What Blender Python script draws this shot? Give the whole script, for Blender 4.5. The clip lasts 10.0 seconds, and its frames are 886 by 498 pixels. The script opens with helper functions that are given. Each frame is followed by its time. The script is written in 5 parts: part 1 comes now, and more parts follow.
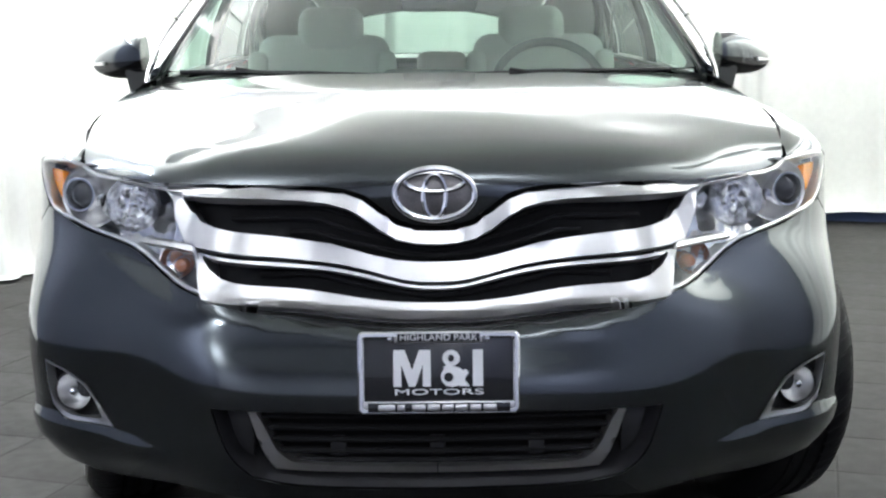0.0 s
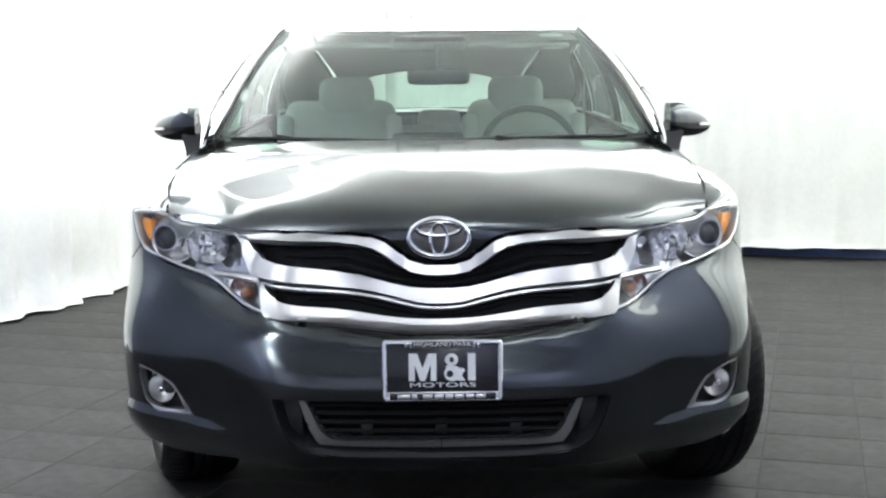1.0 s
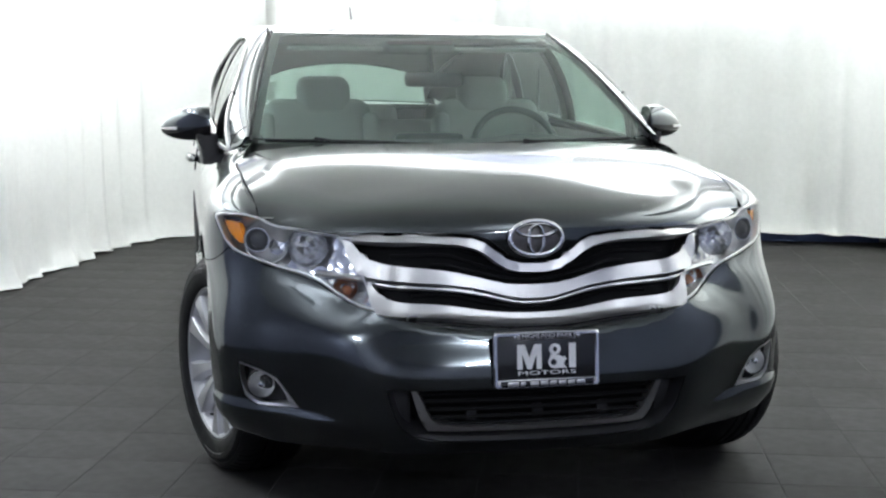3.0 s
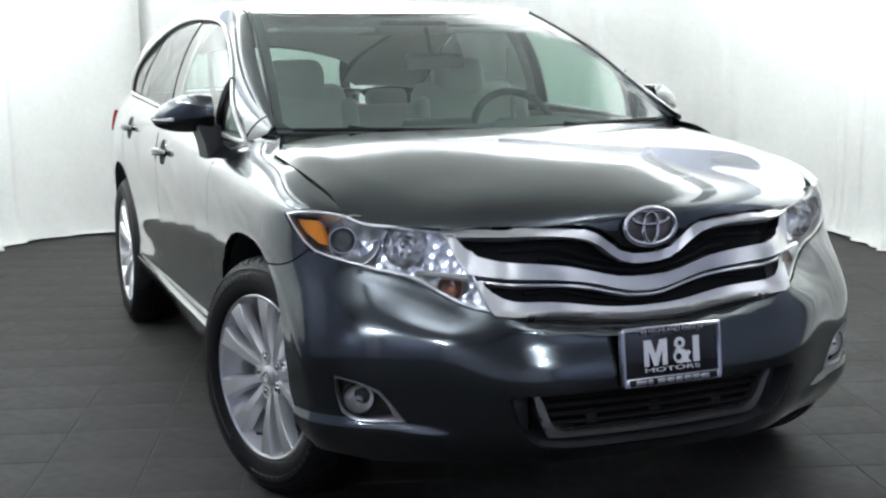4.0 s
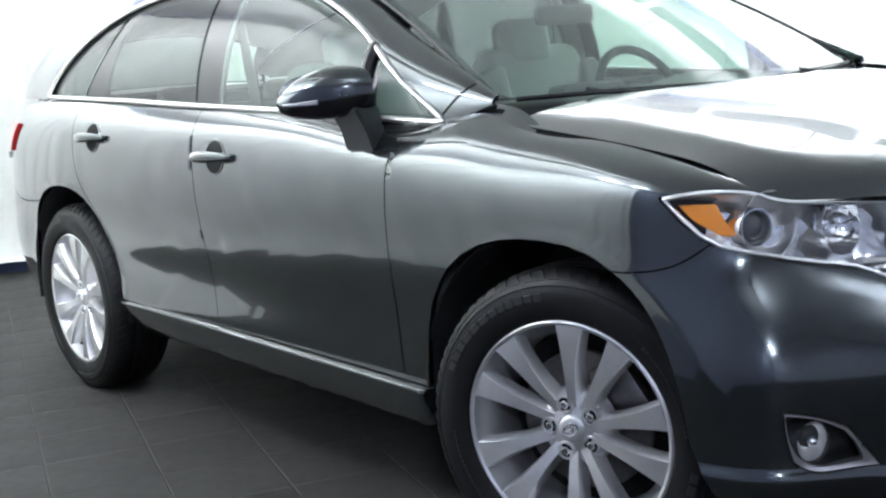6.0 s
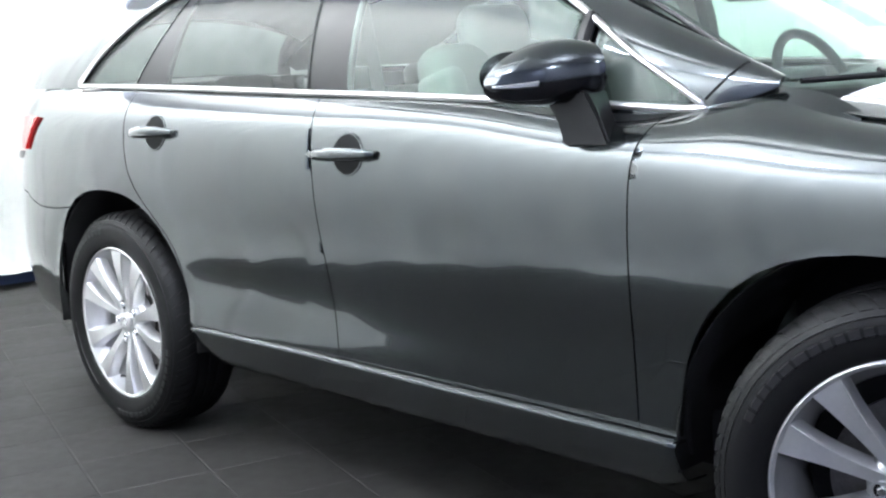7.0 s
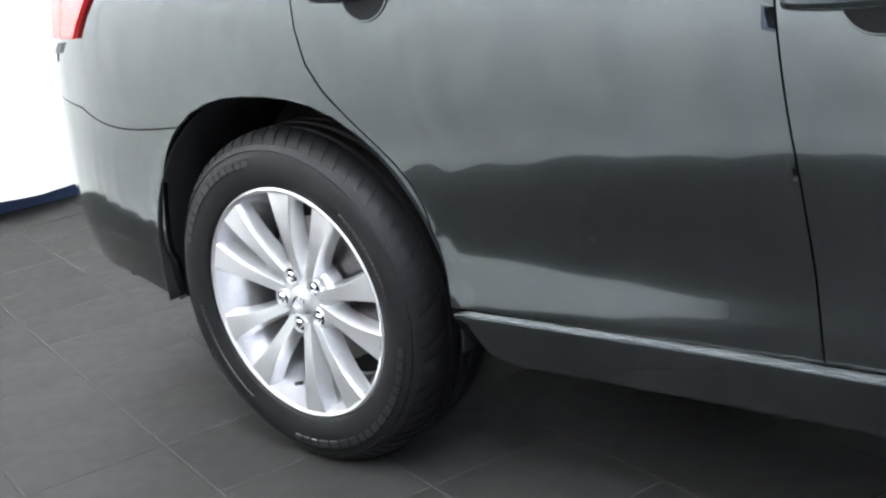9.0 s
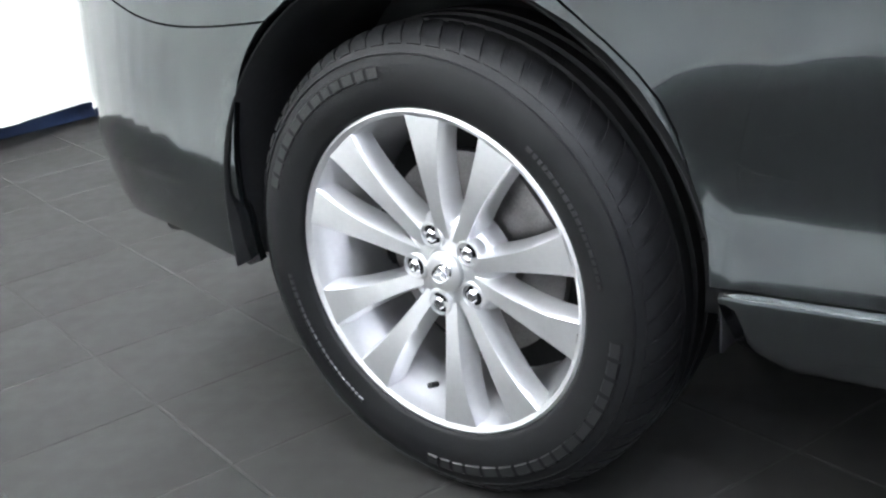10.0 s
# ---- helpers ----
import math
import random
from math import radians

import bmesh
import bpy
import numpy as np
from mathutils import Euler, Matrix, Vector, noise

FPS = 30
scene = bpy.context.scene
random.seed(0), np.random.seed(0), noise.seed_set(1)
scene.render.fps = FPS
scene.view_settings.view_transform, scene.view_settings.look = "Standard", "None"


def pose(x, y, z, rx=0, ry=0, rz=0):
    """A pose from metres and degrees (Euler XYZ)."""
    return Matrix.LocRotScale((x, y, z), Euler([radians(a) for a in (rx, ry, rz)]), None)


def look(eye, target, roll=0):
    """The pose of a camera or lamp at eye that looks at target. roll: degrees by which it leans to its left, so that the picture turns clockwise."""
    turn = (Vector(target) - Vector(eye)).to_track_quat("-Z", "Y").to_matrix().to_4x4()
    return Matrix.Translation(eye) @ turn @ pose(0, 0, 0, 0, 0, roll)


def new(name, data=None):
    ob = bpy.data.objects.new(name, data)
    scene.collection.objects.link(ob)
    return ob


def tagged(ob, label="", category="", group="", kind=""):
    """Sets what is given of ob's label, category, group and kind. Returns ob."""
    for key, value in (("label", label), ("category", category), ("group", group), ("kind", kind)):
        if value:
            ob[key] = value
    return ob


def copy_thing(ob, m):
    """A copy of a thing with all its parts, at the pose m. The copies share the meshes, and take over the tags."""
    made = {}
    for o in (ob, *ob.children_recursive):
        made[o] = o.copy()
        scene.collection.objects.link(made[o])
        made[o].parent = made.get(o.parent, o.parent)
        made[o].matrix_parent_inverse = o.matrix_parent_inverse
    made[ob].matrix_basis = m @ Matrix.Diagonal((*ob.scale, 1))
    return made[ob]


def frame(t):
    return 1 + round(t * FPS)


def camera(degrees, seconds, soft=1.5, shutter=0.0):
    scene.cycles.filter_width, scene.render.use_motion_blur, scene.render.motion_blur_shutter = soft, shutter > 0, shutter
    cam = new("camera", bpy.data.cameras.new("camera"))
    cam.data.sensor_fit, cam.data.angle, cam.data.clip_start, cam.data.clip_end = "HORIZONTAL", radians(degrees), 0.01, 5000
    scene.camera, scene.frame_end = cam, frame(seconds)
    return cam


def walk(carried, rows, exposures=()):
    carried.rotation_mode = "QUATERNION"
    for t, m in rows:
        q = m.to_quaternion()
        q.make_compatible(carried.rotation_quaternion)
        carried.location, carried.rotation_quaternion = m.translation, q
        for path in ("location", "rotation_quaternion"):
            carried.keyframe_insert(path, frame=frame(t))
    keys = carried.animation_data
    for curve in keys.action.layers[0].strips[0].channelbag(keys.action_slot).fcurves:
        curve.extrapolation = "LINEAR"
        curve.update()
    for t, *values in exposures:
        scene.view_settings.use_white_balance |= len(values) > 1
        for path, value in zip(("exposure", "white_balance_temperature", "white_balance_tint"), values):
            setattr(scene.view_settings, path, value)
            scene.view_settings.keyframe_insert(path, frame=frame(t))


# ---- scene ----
from mathutils.geometry import delaunay_2d_cdt

cam = camera(39.23, 10.0, soft=2.3)
PATH = [
    (0.0, look((-0.012, -2.220, 1.145), (0.009, -0.244, 0.836), -0.43)),
    (0.5, look((-0.004, -2.618, 1.194), (0.012, -0.637, 0.922), -0.45)),
    (1.0, look((-0.046, -3.048, 1.258), (-0.013, -1.065, 1.006), -0.48)),
    (1.5, look((-0.210, -3.294, 1.354), (-0.130, -1.316, 1.073), -0.42)),
    (2.0, look((-0.309, -3.374, 1.344), (-0.196, -1.395, 1.073), -0.20)),
    (3.5, look((-1.441, -3.004, 1.365), (-0.852, -1.117, 1.062), 0.05)),
    (4.0, look((-1.806, -2.682, 1.352), (-1.062, -0.852, 1.038), -0.60)),
    (4.5, look((-2.166, -2.310, 1.333), (-1.262, -0.555, 1.011), -1.41)),
    (5.0, look((-2.465, -1.890, 1.338), (-1.426, -0.216, 0.993), -2.83)),
    (6.5, look((-2.878, -0.510, 1.210), (-1.595, 0.993, 0.903), -4.18)),
    (7.0, look((-2.952, 0.006, 1.211), (-1.600, 1.444, 0.892), -3.67)),
    (7.5, look((-2.956, 0.506, 1.209), (-1.551, 1.885, 0.859), -4.09)),
    (8.0, look((-2.882, 0.902, 1.196), (-1.464, 2.258, 0.806), -5.32)),
    (8.5, look((-2.712, 1.407, 1.234), (-1.294, 2.721, 0.721), -8.14)),
    (9.0, look((-2.578, 1.840, 1.190), (-1.152, 3.120, 0.615), -8.39)),
    (9.5, look((-2.358, 2.266, 1.119), (-0.951, 3.531, 0.471), -8.70)),
    (10.0, look((-2.252, 2.647, 1.030), (-0.804, 3.847, 0.350), -7.63)),
]
# the camera brightens its picture as it turns along the dark flank
walk(cam, PATH, [(0.0, 0.05, 6450, 10), (1.0, 0.0, 6400, 10), (2.0, -0.47, 6350, 10), (3.5, -0.58, 6250, 10), (5.0, -0.5, 6150, 10), (6.5, -0.02, 6050, 12), (8.0, 0.3, 6150, 14), (10.0, 0.4, 6100, 13)])

# ---- light ----
world = bpy.data.worlds.new("world")
world.use_nodes = True
scene.world = world
world.node_tree.nodes["Background"].inputs[0].default_value = (0.55, 0.6, 0.7, 1)
world.node_tree.nodes["Background"].inputs[1].default_value = 0.02

# the room stands turned against the car
ROOM_TURN = -17.5
P_LEFT, P_RIGHT, Q_BACK, Q_FRONT, CEIL = -3.45, 2.75, 6.65, -6.0, 3.3
ROOM = pose(0, 0, 0, 0, 0, ROOM_TURN)


def room(p, q, z=0.0):
    return ROOM @ Vector((p, q, z))


def area_lamp(name, p, q, z, sx, sy, power, colour, turn):
    data = bpy.data.lights.new(name, "AREA")
    data.shape, data.size, data.size_y, data.energy, data.color = "RECTANGLE", sx, sy, power, colour
    ob = new(name, data)
    ob.matrix_world = ROOM @ Matrix.Translation((p, q, z)) @ turn
    return ob


WARM, COOL = (0.985, 1.0, 0.985), (0.87, 0.91, 1.0)


# ---- materials ----
def material(name, colour, rough=0.5, metal=0.0, coat=0.0, coat_rough=0.03, ior=1.5, trans=0.0, emit=0.0,
             noise_scale=0.0, noise_amount=0.0, bump_scale=0.0, bump=0.0, bump_distance=0.002, rough_noise=0.0, spec=0.5):
    m = bpy.data.materials.new(name)
    m.use_nodes = True
    nt = m.node_tree
    b = nt.nodes["Principled BSDF"]
    b.inputs["Base Color"].default_value = (*colour, 1)
    b.inputs["Roughness"].default_value = rough
    b.inputs["Metallic"].default_value = metal
    b.inputs["Coat Weight"].default_value = coat
    b.inputs["Coat Roughness"].default_value = coat_rough
    b.inputs["IOR"].default_value = ior
    b.inputs["Transmission Weight"].default_value = trans
    b.inputs["Specular IOR Level"].default_value = spec
    if emit:
        b.inputs["Emission Color"].default_value = (*colour, 1)
        b.inputs["Emission Strength"].default_value = emit
    tc = nt.nodes.new("ShaderNodeTexCoord")
    if noise_scale:
        n1 = nt.nodes.new("ShaderNodeTexNoise")
        n1.inputs["Scale"].default_value = noise_scale
        n1.inputs["Detail"].default_value = 6
        nt.links.new(tc.outputs["Object"], n1.inputs["Vector"])
        n2 = nt.nodes.new("ShaderNodeTexNoise")
        n2.inputs["Scale"].default_value = noise_scale * 9
        n2.inputs["Detail"].default_value = 3
        nt.links.new(tc.outputs["Object"], n2.inputs["Vector"])
        add = nt.nodes.new("ShaderNodeMath")
        nt.links.new(n1.outputs[0], add.inputs[0])
        nt.links.new(n2.outputs[0], add.inputs[1])
        mr = nt.nodes.new("ShaderNodeMapRange")
        mr.inputs[1].default_value, mr.inputs[2].default_value = 0.6, 1.4
        mr.inputs[3].default_value, mr.inputs[4].default_value = 1 - noise_amount, 1 + noise_amount
        nt.links.new(add.outputs[0], mr.inputs[0])
        mul = nt.nodes.new("ShaderNodeVectorMath")
        mul.operation = "SCALE"
        mul.inputs[0].default_value = colour
        nt.links.new(mr.outputs[0], mul.inputs["Scale"])
        nt.links.new(mul.outputs[0], b.inputs["Base Color"])
        if rough_noise:
            rr = nt.nodes.new("ShaderNodeMapRange")
            rr.inputs[1].default_value, rr.inputs[2].default_value = 0.6, 1.4
            rr.inputs[3].default_value, rr.inputs[4].default_value = rough - rough_noise, rough + rough_noise
            nt.links.new(add.outputs[0], rr.inputs[0])
            nt.links.new(rr.outputs[0], b.inputs["Roughness"])
    if bump_scale:
        nb = nt.nodes.new("ShaderNodeTexNoise")
        nb.inputs["Scale"].default_value = bump_scale
        nb.inputs["Detail"].default_value = 5
        nt.links.new(tc.outputs["Object"], nb.inputs["Vector"])
        bp = nt.nodes.new("ShaderNodeBump")
        bp.inputs["Strength"].default_value = bump
        bp.inputs["Distance"].default_value = bump_distance
        nt.links.new(nb.outputs[0], bp.inputs["Height"])
        nt.links.new(bp.outputs[0], b.inputs["Normal"])
    return m


def clear_glass(name, tint, rough=0.0, veil=0.0):
    """A thin pane: it lets tinted light straight through and reflects more at low angles; a pale diffuse share paints
    in a veil of reflected room light.
    """
    m = bpy.data.materials.new(name)
    m.use_nodes = True
    nt = m.node_tree
    nt.nodes.remove(nt.nodes["Principled BSDF"])
    tr = nt.nodes.new("ShaderNodeBsdfTransparent")
    tr.inputs[0].default_value = (*tint, 1)
    gl = nt.nodes.new("ShaderNodeBsdfGlossy")
    gl.inputs["Roughness"].default_value = rough
    lw = nt.nodes.new("ShaderNodeLayerWeight")
    lw.inputs[0].default_value = 0.5
    pw = nt.nodes.new("ShaderNodeMath")
    pw.operation = "POWER"
    pw.inputs[1].default_value = 5.0
    nt.links.new(lw.outputs["Facing"], pw.inputs[0])
    fr = nt.nodes.new("ShaderNodeMath")
    fr.operation = "MULTIPLY_ADD"
    fr.inputs[1].default_value, fr.inputs[2].default_value = 0.93, 0.05
    nt.links.new(pw.outputs[0], fr.inputs[0])
    mx = nt.nodes.new("ShaderNodeMixShader")
    nt.links.new(fr.outputs[0], mx.inputs[0])
    if veil:
        veil_colour = nt.nodes.new("ShaderNodeBsdfDiffuse")
        veil_colour.inputs[0].default_value = (0.62, 0.68, 0.63, 1)
        hazy = nt.nodes.new("ShaderNodeMixShader")
        hazy.inputs[0].default_value = veil
        nt.links.new(tr.outputs[0], hazy.inputs[1])
        nt.links.new(veil_colour.outputs[0], hazy.inputs[2])
        nt.links.new(hazy.outputs[0], mx.inputs[1])
    else:
        nt.links.new(tr.outputs[0], mx.inputs[1])
    nt.links.new(gl.outputs[0], mx.inputs[2])
    nt.links.new(mx.outputs[0], nt.nodes["Material Output"].inputs[0])
    return m


PAINT = material("car_paint", (0.080, 0.090, 0.093), 0.15, 0.95, 1.0, 0.012, noise_scale=1400, noise_amount=0.10)
SILVER = material("satin_chrome", (0.74, 0.73, 0.72), 0.36, 1.0, noise_scale=8, noise_amount=0.04)
CHROME = material("bright_chrome", (0.86, 0.86, 0.87), 0.06, 1.0)
BLACK = material("black_plastic", (0.012, 0.012, 0.013), 0.45, noise_scale=30, noise_amount=0.2, bump_scale=900, bump=0.15)
GLOSS_BLACK = material("gloss_black", (0.006, 0.006, 0.007), 0.12)
# near-black of the underbody, also painted in as shade for gaps and hollows
SHELL = material("dark_parts_and_shade", (0.009, 0.009, 0.0095), 0.8, spec=0.25, noise_scale=12, noise_amount=0.3)
RUBBER = material("tyre_rubber", (0.008, 0.008, 0.0085), 0.5, spec=0.2, noise_scale=25, noise_amount=0.25, bump_scale=160, bump=0.15, rough_noise=0.1)
LETTER_RUBBER = material("raised_rubber", (0.011, 0.011, 0.0115), 0.42, noise_scale=60, noise_amount=0.2)
ALLOY = material("silver_alloy", (0.68, 0.68, 0.69), 0.34, 0.8, 0.5, 0.08, noise_scale=14, noise_amount=0.05)
STEEL = material("dull_steel", (0.22, 0.21, 0.21), 0.45, 1.0, noise_scale=40, noise_amount=0.3)
GLASS = clear_glass("windscreen_glass", (0.66, 0.83, 0.75), veil=0.14)
GLASS_DARK = clear_glass("privacy_glass", (0.20, 0.22, 0.215), veil=0.04)
GLASS_REAR = clear_glass("rear_glass", (0.66, 0.76, 0.71), veil=0.06)
LENS = clear_glass("lamp_lens", (0.97, 0.98, 0.98))
AMBER = material("amber_plastic", (1.0, 0.34, 0.025), 0.2)
REFLECTOR = material("lamp_reflector", (0.82, 0.82, 0.83), 0.26, 0.55, noise_scale=35, noise_amount=0.15, bump_scale=45, bump=0.5, bump_distance=0.006)
PROJECTOR = material("projector_glass", (0.05, 0.05, 0.055), 0.08, 0.0, 1.0)


def faceted(name, colour, rough, scale, depth):
    """Bright plated reflector broken into small facets."""
    m = material(name, colour, rough, 1.0)
    nt = m.node_tree
    tc = nt.nodes.new("ShaderNodeTexCoord")
    vo = nt.nodes.new("ShaderNodeTexVoronoi")
    vo.inputs["Scale"].default_value = scale
    nt.links.new(tc.outputs["Object"], vo.inputs["Vector"])
    bp = nt.nodes.new("ShaderNodeBump")
    bp.inputs["Strength"].default_value, bp.inputs["Distance"].default_value = 1.0, depth
    nt.links.new(vo.outputs["Distance"], bp.inputs["Height"])
    nt.links.new(bp.outputs[0], nt.nodes["Principled BSDF"].inputs["Normal"])
    return m


FACET = faceted("faceted_reflector", (0.86, 0.86, 0.87), 0.18, 34, 0.004)
AMBER_DIM = material("amber_bulb", (0.45, 0.15, 0.06), 0.2, 0.0, 1.0)
RED = material("red_lamp", (0.65, 0.03, 0.03), 0.12, 0.0, 1.0)
WHITE_LAMP = material("white_lamp", (0.75, 0.75, 0.75), 0.12, 0.0, 1.0)
CUSHION = material("grey_leather", (0.36, 0.35, 0.33), 0.5, noise_scale=16, noise_amount=0.08, bump_scale=120, bump=0.05)
TRIM_GREY = material("grey_trim", (0.20, 0.20, 0.19), 0.6, noise_scale=20, noise_amount=0.1)
HEADLINER = material("headliner", (0.42, 0.41, 0.39), 0.9, noise_scale=20, noise_amount=0.06)
DASH = material("dashboard_plastic", (0.05, 0.05, 0.05), 0.55, noise_scale=20, noise_amount=0.15, bump_scale=500, bump=0.05)
WHITE = material("white_print", (0.85, 0.85, 0.85), 0.4)
BLACK_PRINT = material("black_print", (0.012, 0.012, 0.014), 0.22, 0, 0.6)
MIRROR = material("mirror_glass", (0.85, 0.85, 0.87), 0.02, 1.0)


# ---- mesh helpers ----
def spline(xs, ys):
    """Natural cubic spline through ys at xs; ys may hold vectors."""
    xs, ys = np.asarray(xs, float), np.asarray(ys, float)
    n, h = len(xs), np.diff(xs)
    flat = ys.reshape(n, -1)
    A, r = np.eye(n), np.zeros_like(flat)
    for i in range(1, n - 1):
        A[i, i - 1], A[i, i], A[i, i + 1] = h[i - 1], 2 * (h[i - 1] + h[i]), h[i]
        r[i] = 6 * ((flat[i + 1] - flat[i]) / h[i] - (flat[i] - flat[i - 1]) / h[i - 1])
    m = np.linalg.solve(A, r)

    def f(x):
        x = np.asarray(x, float)
        i = np.clip(np.searchsorted(xs, x) - 1, 0, n - 2)
        hh = h[i][..., None]
        t0, t1 = (xs[i + 1] - x)[..., None], (x - xs[i])[..., None]
        v = (m[i] * t0 ** 3 + m[i + 1] * t1 ** 3) / (6 * hh) + (flat[i] / hh - m[i] * hh / 6) * t0 + (flat[i + 1] / hh - m[i + 1] * hh / 6) * t1
        return v.reshape(x.shape + ys.shape[1:])
    return f


def through_points(pts, count=24):
    """A smooth open line through points, sampled evenly."""
    pts = np.asarray(pts, float)
    if len(pts) == 2:
        return pts[0] + (pts[1] - pts[0]) * np.linspace(0, 1, max(2, count))[:, None]
    k = np.concatenate([[0], np.cumsum(np.maximum(1e-6, np.linalg.norm(np.diff(pts, axis=0), axis=1)) ** 0.7)])
    return spline(k, pts)(np.linspace(0, k[-1], count))


def inside(poly, q):
    x, y = q[:, 0], q[:, 1]
    r = np.zeros(len(q), bool)
    x0, y0 = poly[:, 0], poly[:, 1]
    x1, y1 = np.roll(x0, -1), np.roll(y0, -1)
    for a, b, c, d in zip(x0, y0, x1, y1):
        if b != d:
            r ^= ((b > y) != (d > y)) & (x < (c - a) * (y - b) / (d - b) + a)
    return r


def near_line(poly, q):
    best = np.full(len(q), 1e9)
    for a, b in zip(poly, np.roll(poly, -1, axis=0)):
        d = b - a
        t = np.clip(((q - a) @ d) / max(1e-12, d @ d), 0, 1)
        best = np.minimum(best, np.linalg.norm(q - a - t[:, None] * d, axis=1))
    return best


def resample(poly, step):
    poly = np.asarray(poly, float)
    out = []
    for a, b in zip(poly, np.roll(poly, -1, axis=0)):
        n = max(1, int(np.ceil(np.linalg.norm(b - a) / step)))
        out += [a + (b - a) * i / n for i in range(n)]
    out = np.array(out)
    keep = np.linalg.norm(out - np.roll(out, 1, axis=0), axis=1) > 1e-5
    return out[keep]


def shrink(poly, gap):
    """Moves a closed line inwards by gap."""
    area = 0.5 * np.sum(poly[:, 0] * np.roll(poly[:, 1], -1) - np.roll(poly[:, 0], -1) * poly[:, 1])
    if area < 0:
        poly = poly[::-1]
    e0, e1 = poly - np.roll(poly, 1, axis=0), np.roll(poly, -1, axis=0) - poly
    n0 = np.stack([-e0[:, 1], e0[:, 0]], 1) / np.maximum(1e-9, np.linalg.norm(e0, axis=1))[:, None]
    n1 = np.stack([-e1[:, 1], e1[:, 0]], 1) / np.maximum(1e-9, np.linalg.norm(e1, axis=1))[:, None]
    n = n0 + n1
    n /= np.maximum(0.5, np.linalg.norm(n, axis=1))[:, None]
    return poly + n * gap


def mesh_object(name, verts, faces, mat, parent=None, label="", smooth=True, normals=None):
    me = bpy.data.meshes.new(name)
    me.from_pydata([tuple(v) for v in verts], [], [tuple(f) for f in faces])
    me.materials.append(mat)
    me.update()
    if smooth:
        me.polygons.foreach_set("use_smooth", [True] * len(me.polygons))
    if normals is not None:
        me.normals_split_custom_set(normals)
    ob = new(name, me)
    if parent is not None:
        ob.parent = parent
    return tagged(ob, label=label)


def part(name, bm, mat, parent=None, label="", smooth=True, angle=40):
    """Links a bmesh as one mesh object under a thing or part."""
    bmesh.ops.recalc_face_normals(bm, faces=bm.faces)
    me = bpy.data.meshes.new(name)
    for f in bm.faces:
        f.smooth = smooth
    if smooth:
        for e in bm.edges:
            if len(e.link_faces) == 2 and e.calc_face_angle(0) > radians(angle):
                e.smooth = False
    bm.to_mesh(me)
    bm.free()
    me.materials.append(mat)
    ob = new(name, me)
    if parent is not None:
        ob.parent = parent
    return tagged(ob, label=label)


class Sheet:
    """A curved surface: where(u, v) gives places; find() turns known coordinates back into (u, v)."""

    def __init__(self, where, u0, u1, v0, v1, nu=500, nv=200):
        self.where = where
        self.gu, self.gv = [g.ravel() for g in np.meshgrid(np.linspace(u0, u1, nu), np.linspace(v0, v1, nv), indexing="ij")]
        self.gp = where(self.gu, self.gv)

    def find(self, x=None, y=None, z=None, lo=-99, hi=99):
        want = np.array([0.0 if c is None else c for c in (x, y, z)])
        w = np.array([0.0 if c is None else 1.0 for c in (x, y, z)])
        d = (((self.gp - want) * w) ** 2).sum(1) + 1e3 * ((self.gu < lo) | (self.gu > hi))
        i = int(np.argmin(d))
        q = np.array([self.gu[i], self.gv[i]])
        for _ in range(6):
            h = 1e-4
            p0 = self.where(q[:1], q[1:])[0]
            ju = (self.where(q[:1] + h, q[1:])[0] - p0) / h
            jv = (self.where(q[:1], q[1:] + h)[0] - p0) / h
            J = np.stack([ju, jv], 1) * w[:, None]
            q = q + np.clip(np.linalg.lstsq(J, (want - p0) * w, rcond=None)[0], -0.02, 0.02)
        return q

    def normal(self, u, v):
        h = 5e-4
        n = np.cross(self.where(u + h, v) - self.where(u - h, v), self.where(u, v + h) - self.where(u, v - h))
        n /= np.maximum(1e-12, np.linalg.norm(n, axis=1))[:, None]
        p = self.where(u, v)
        c = np.stack([0 * p[:, 0], np.clip(p[:, 1], 1.0, 4.2), np.full(len(p), 0.62)], 1)
        return n * np.where(((p - c) * n).sum(1) < 0, -1.0, 1.0)[:, None]


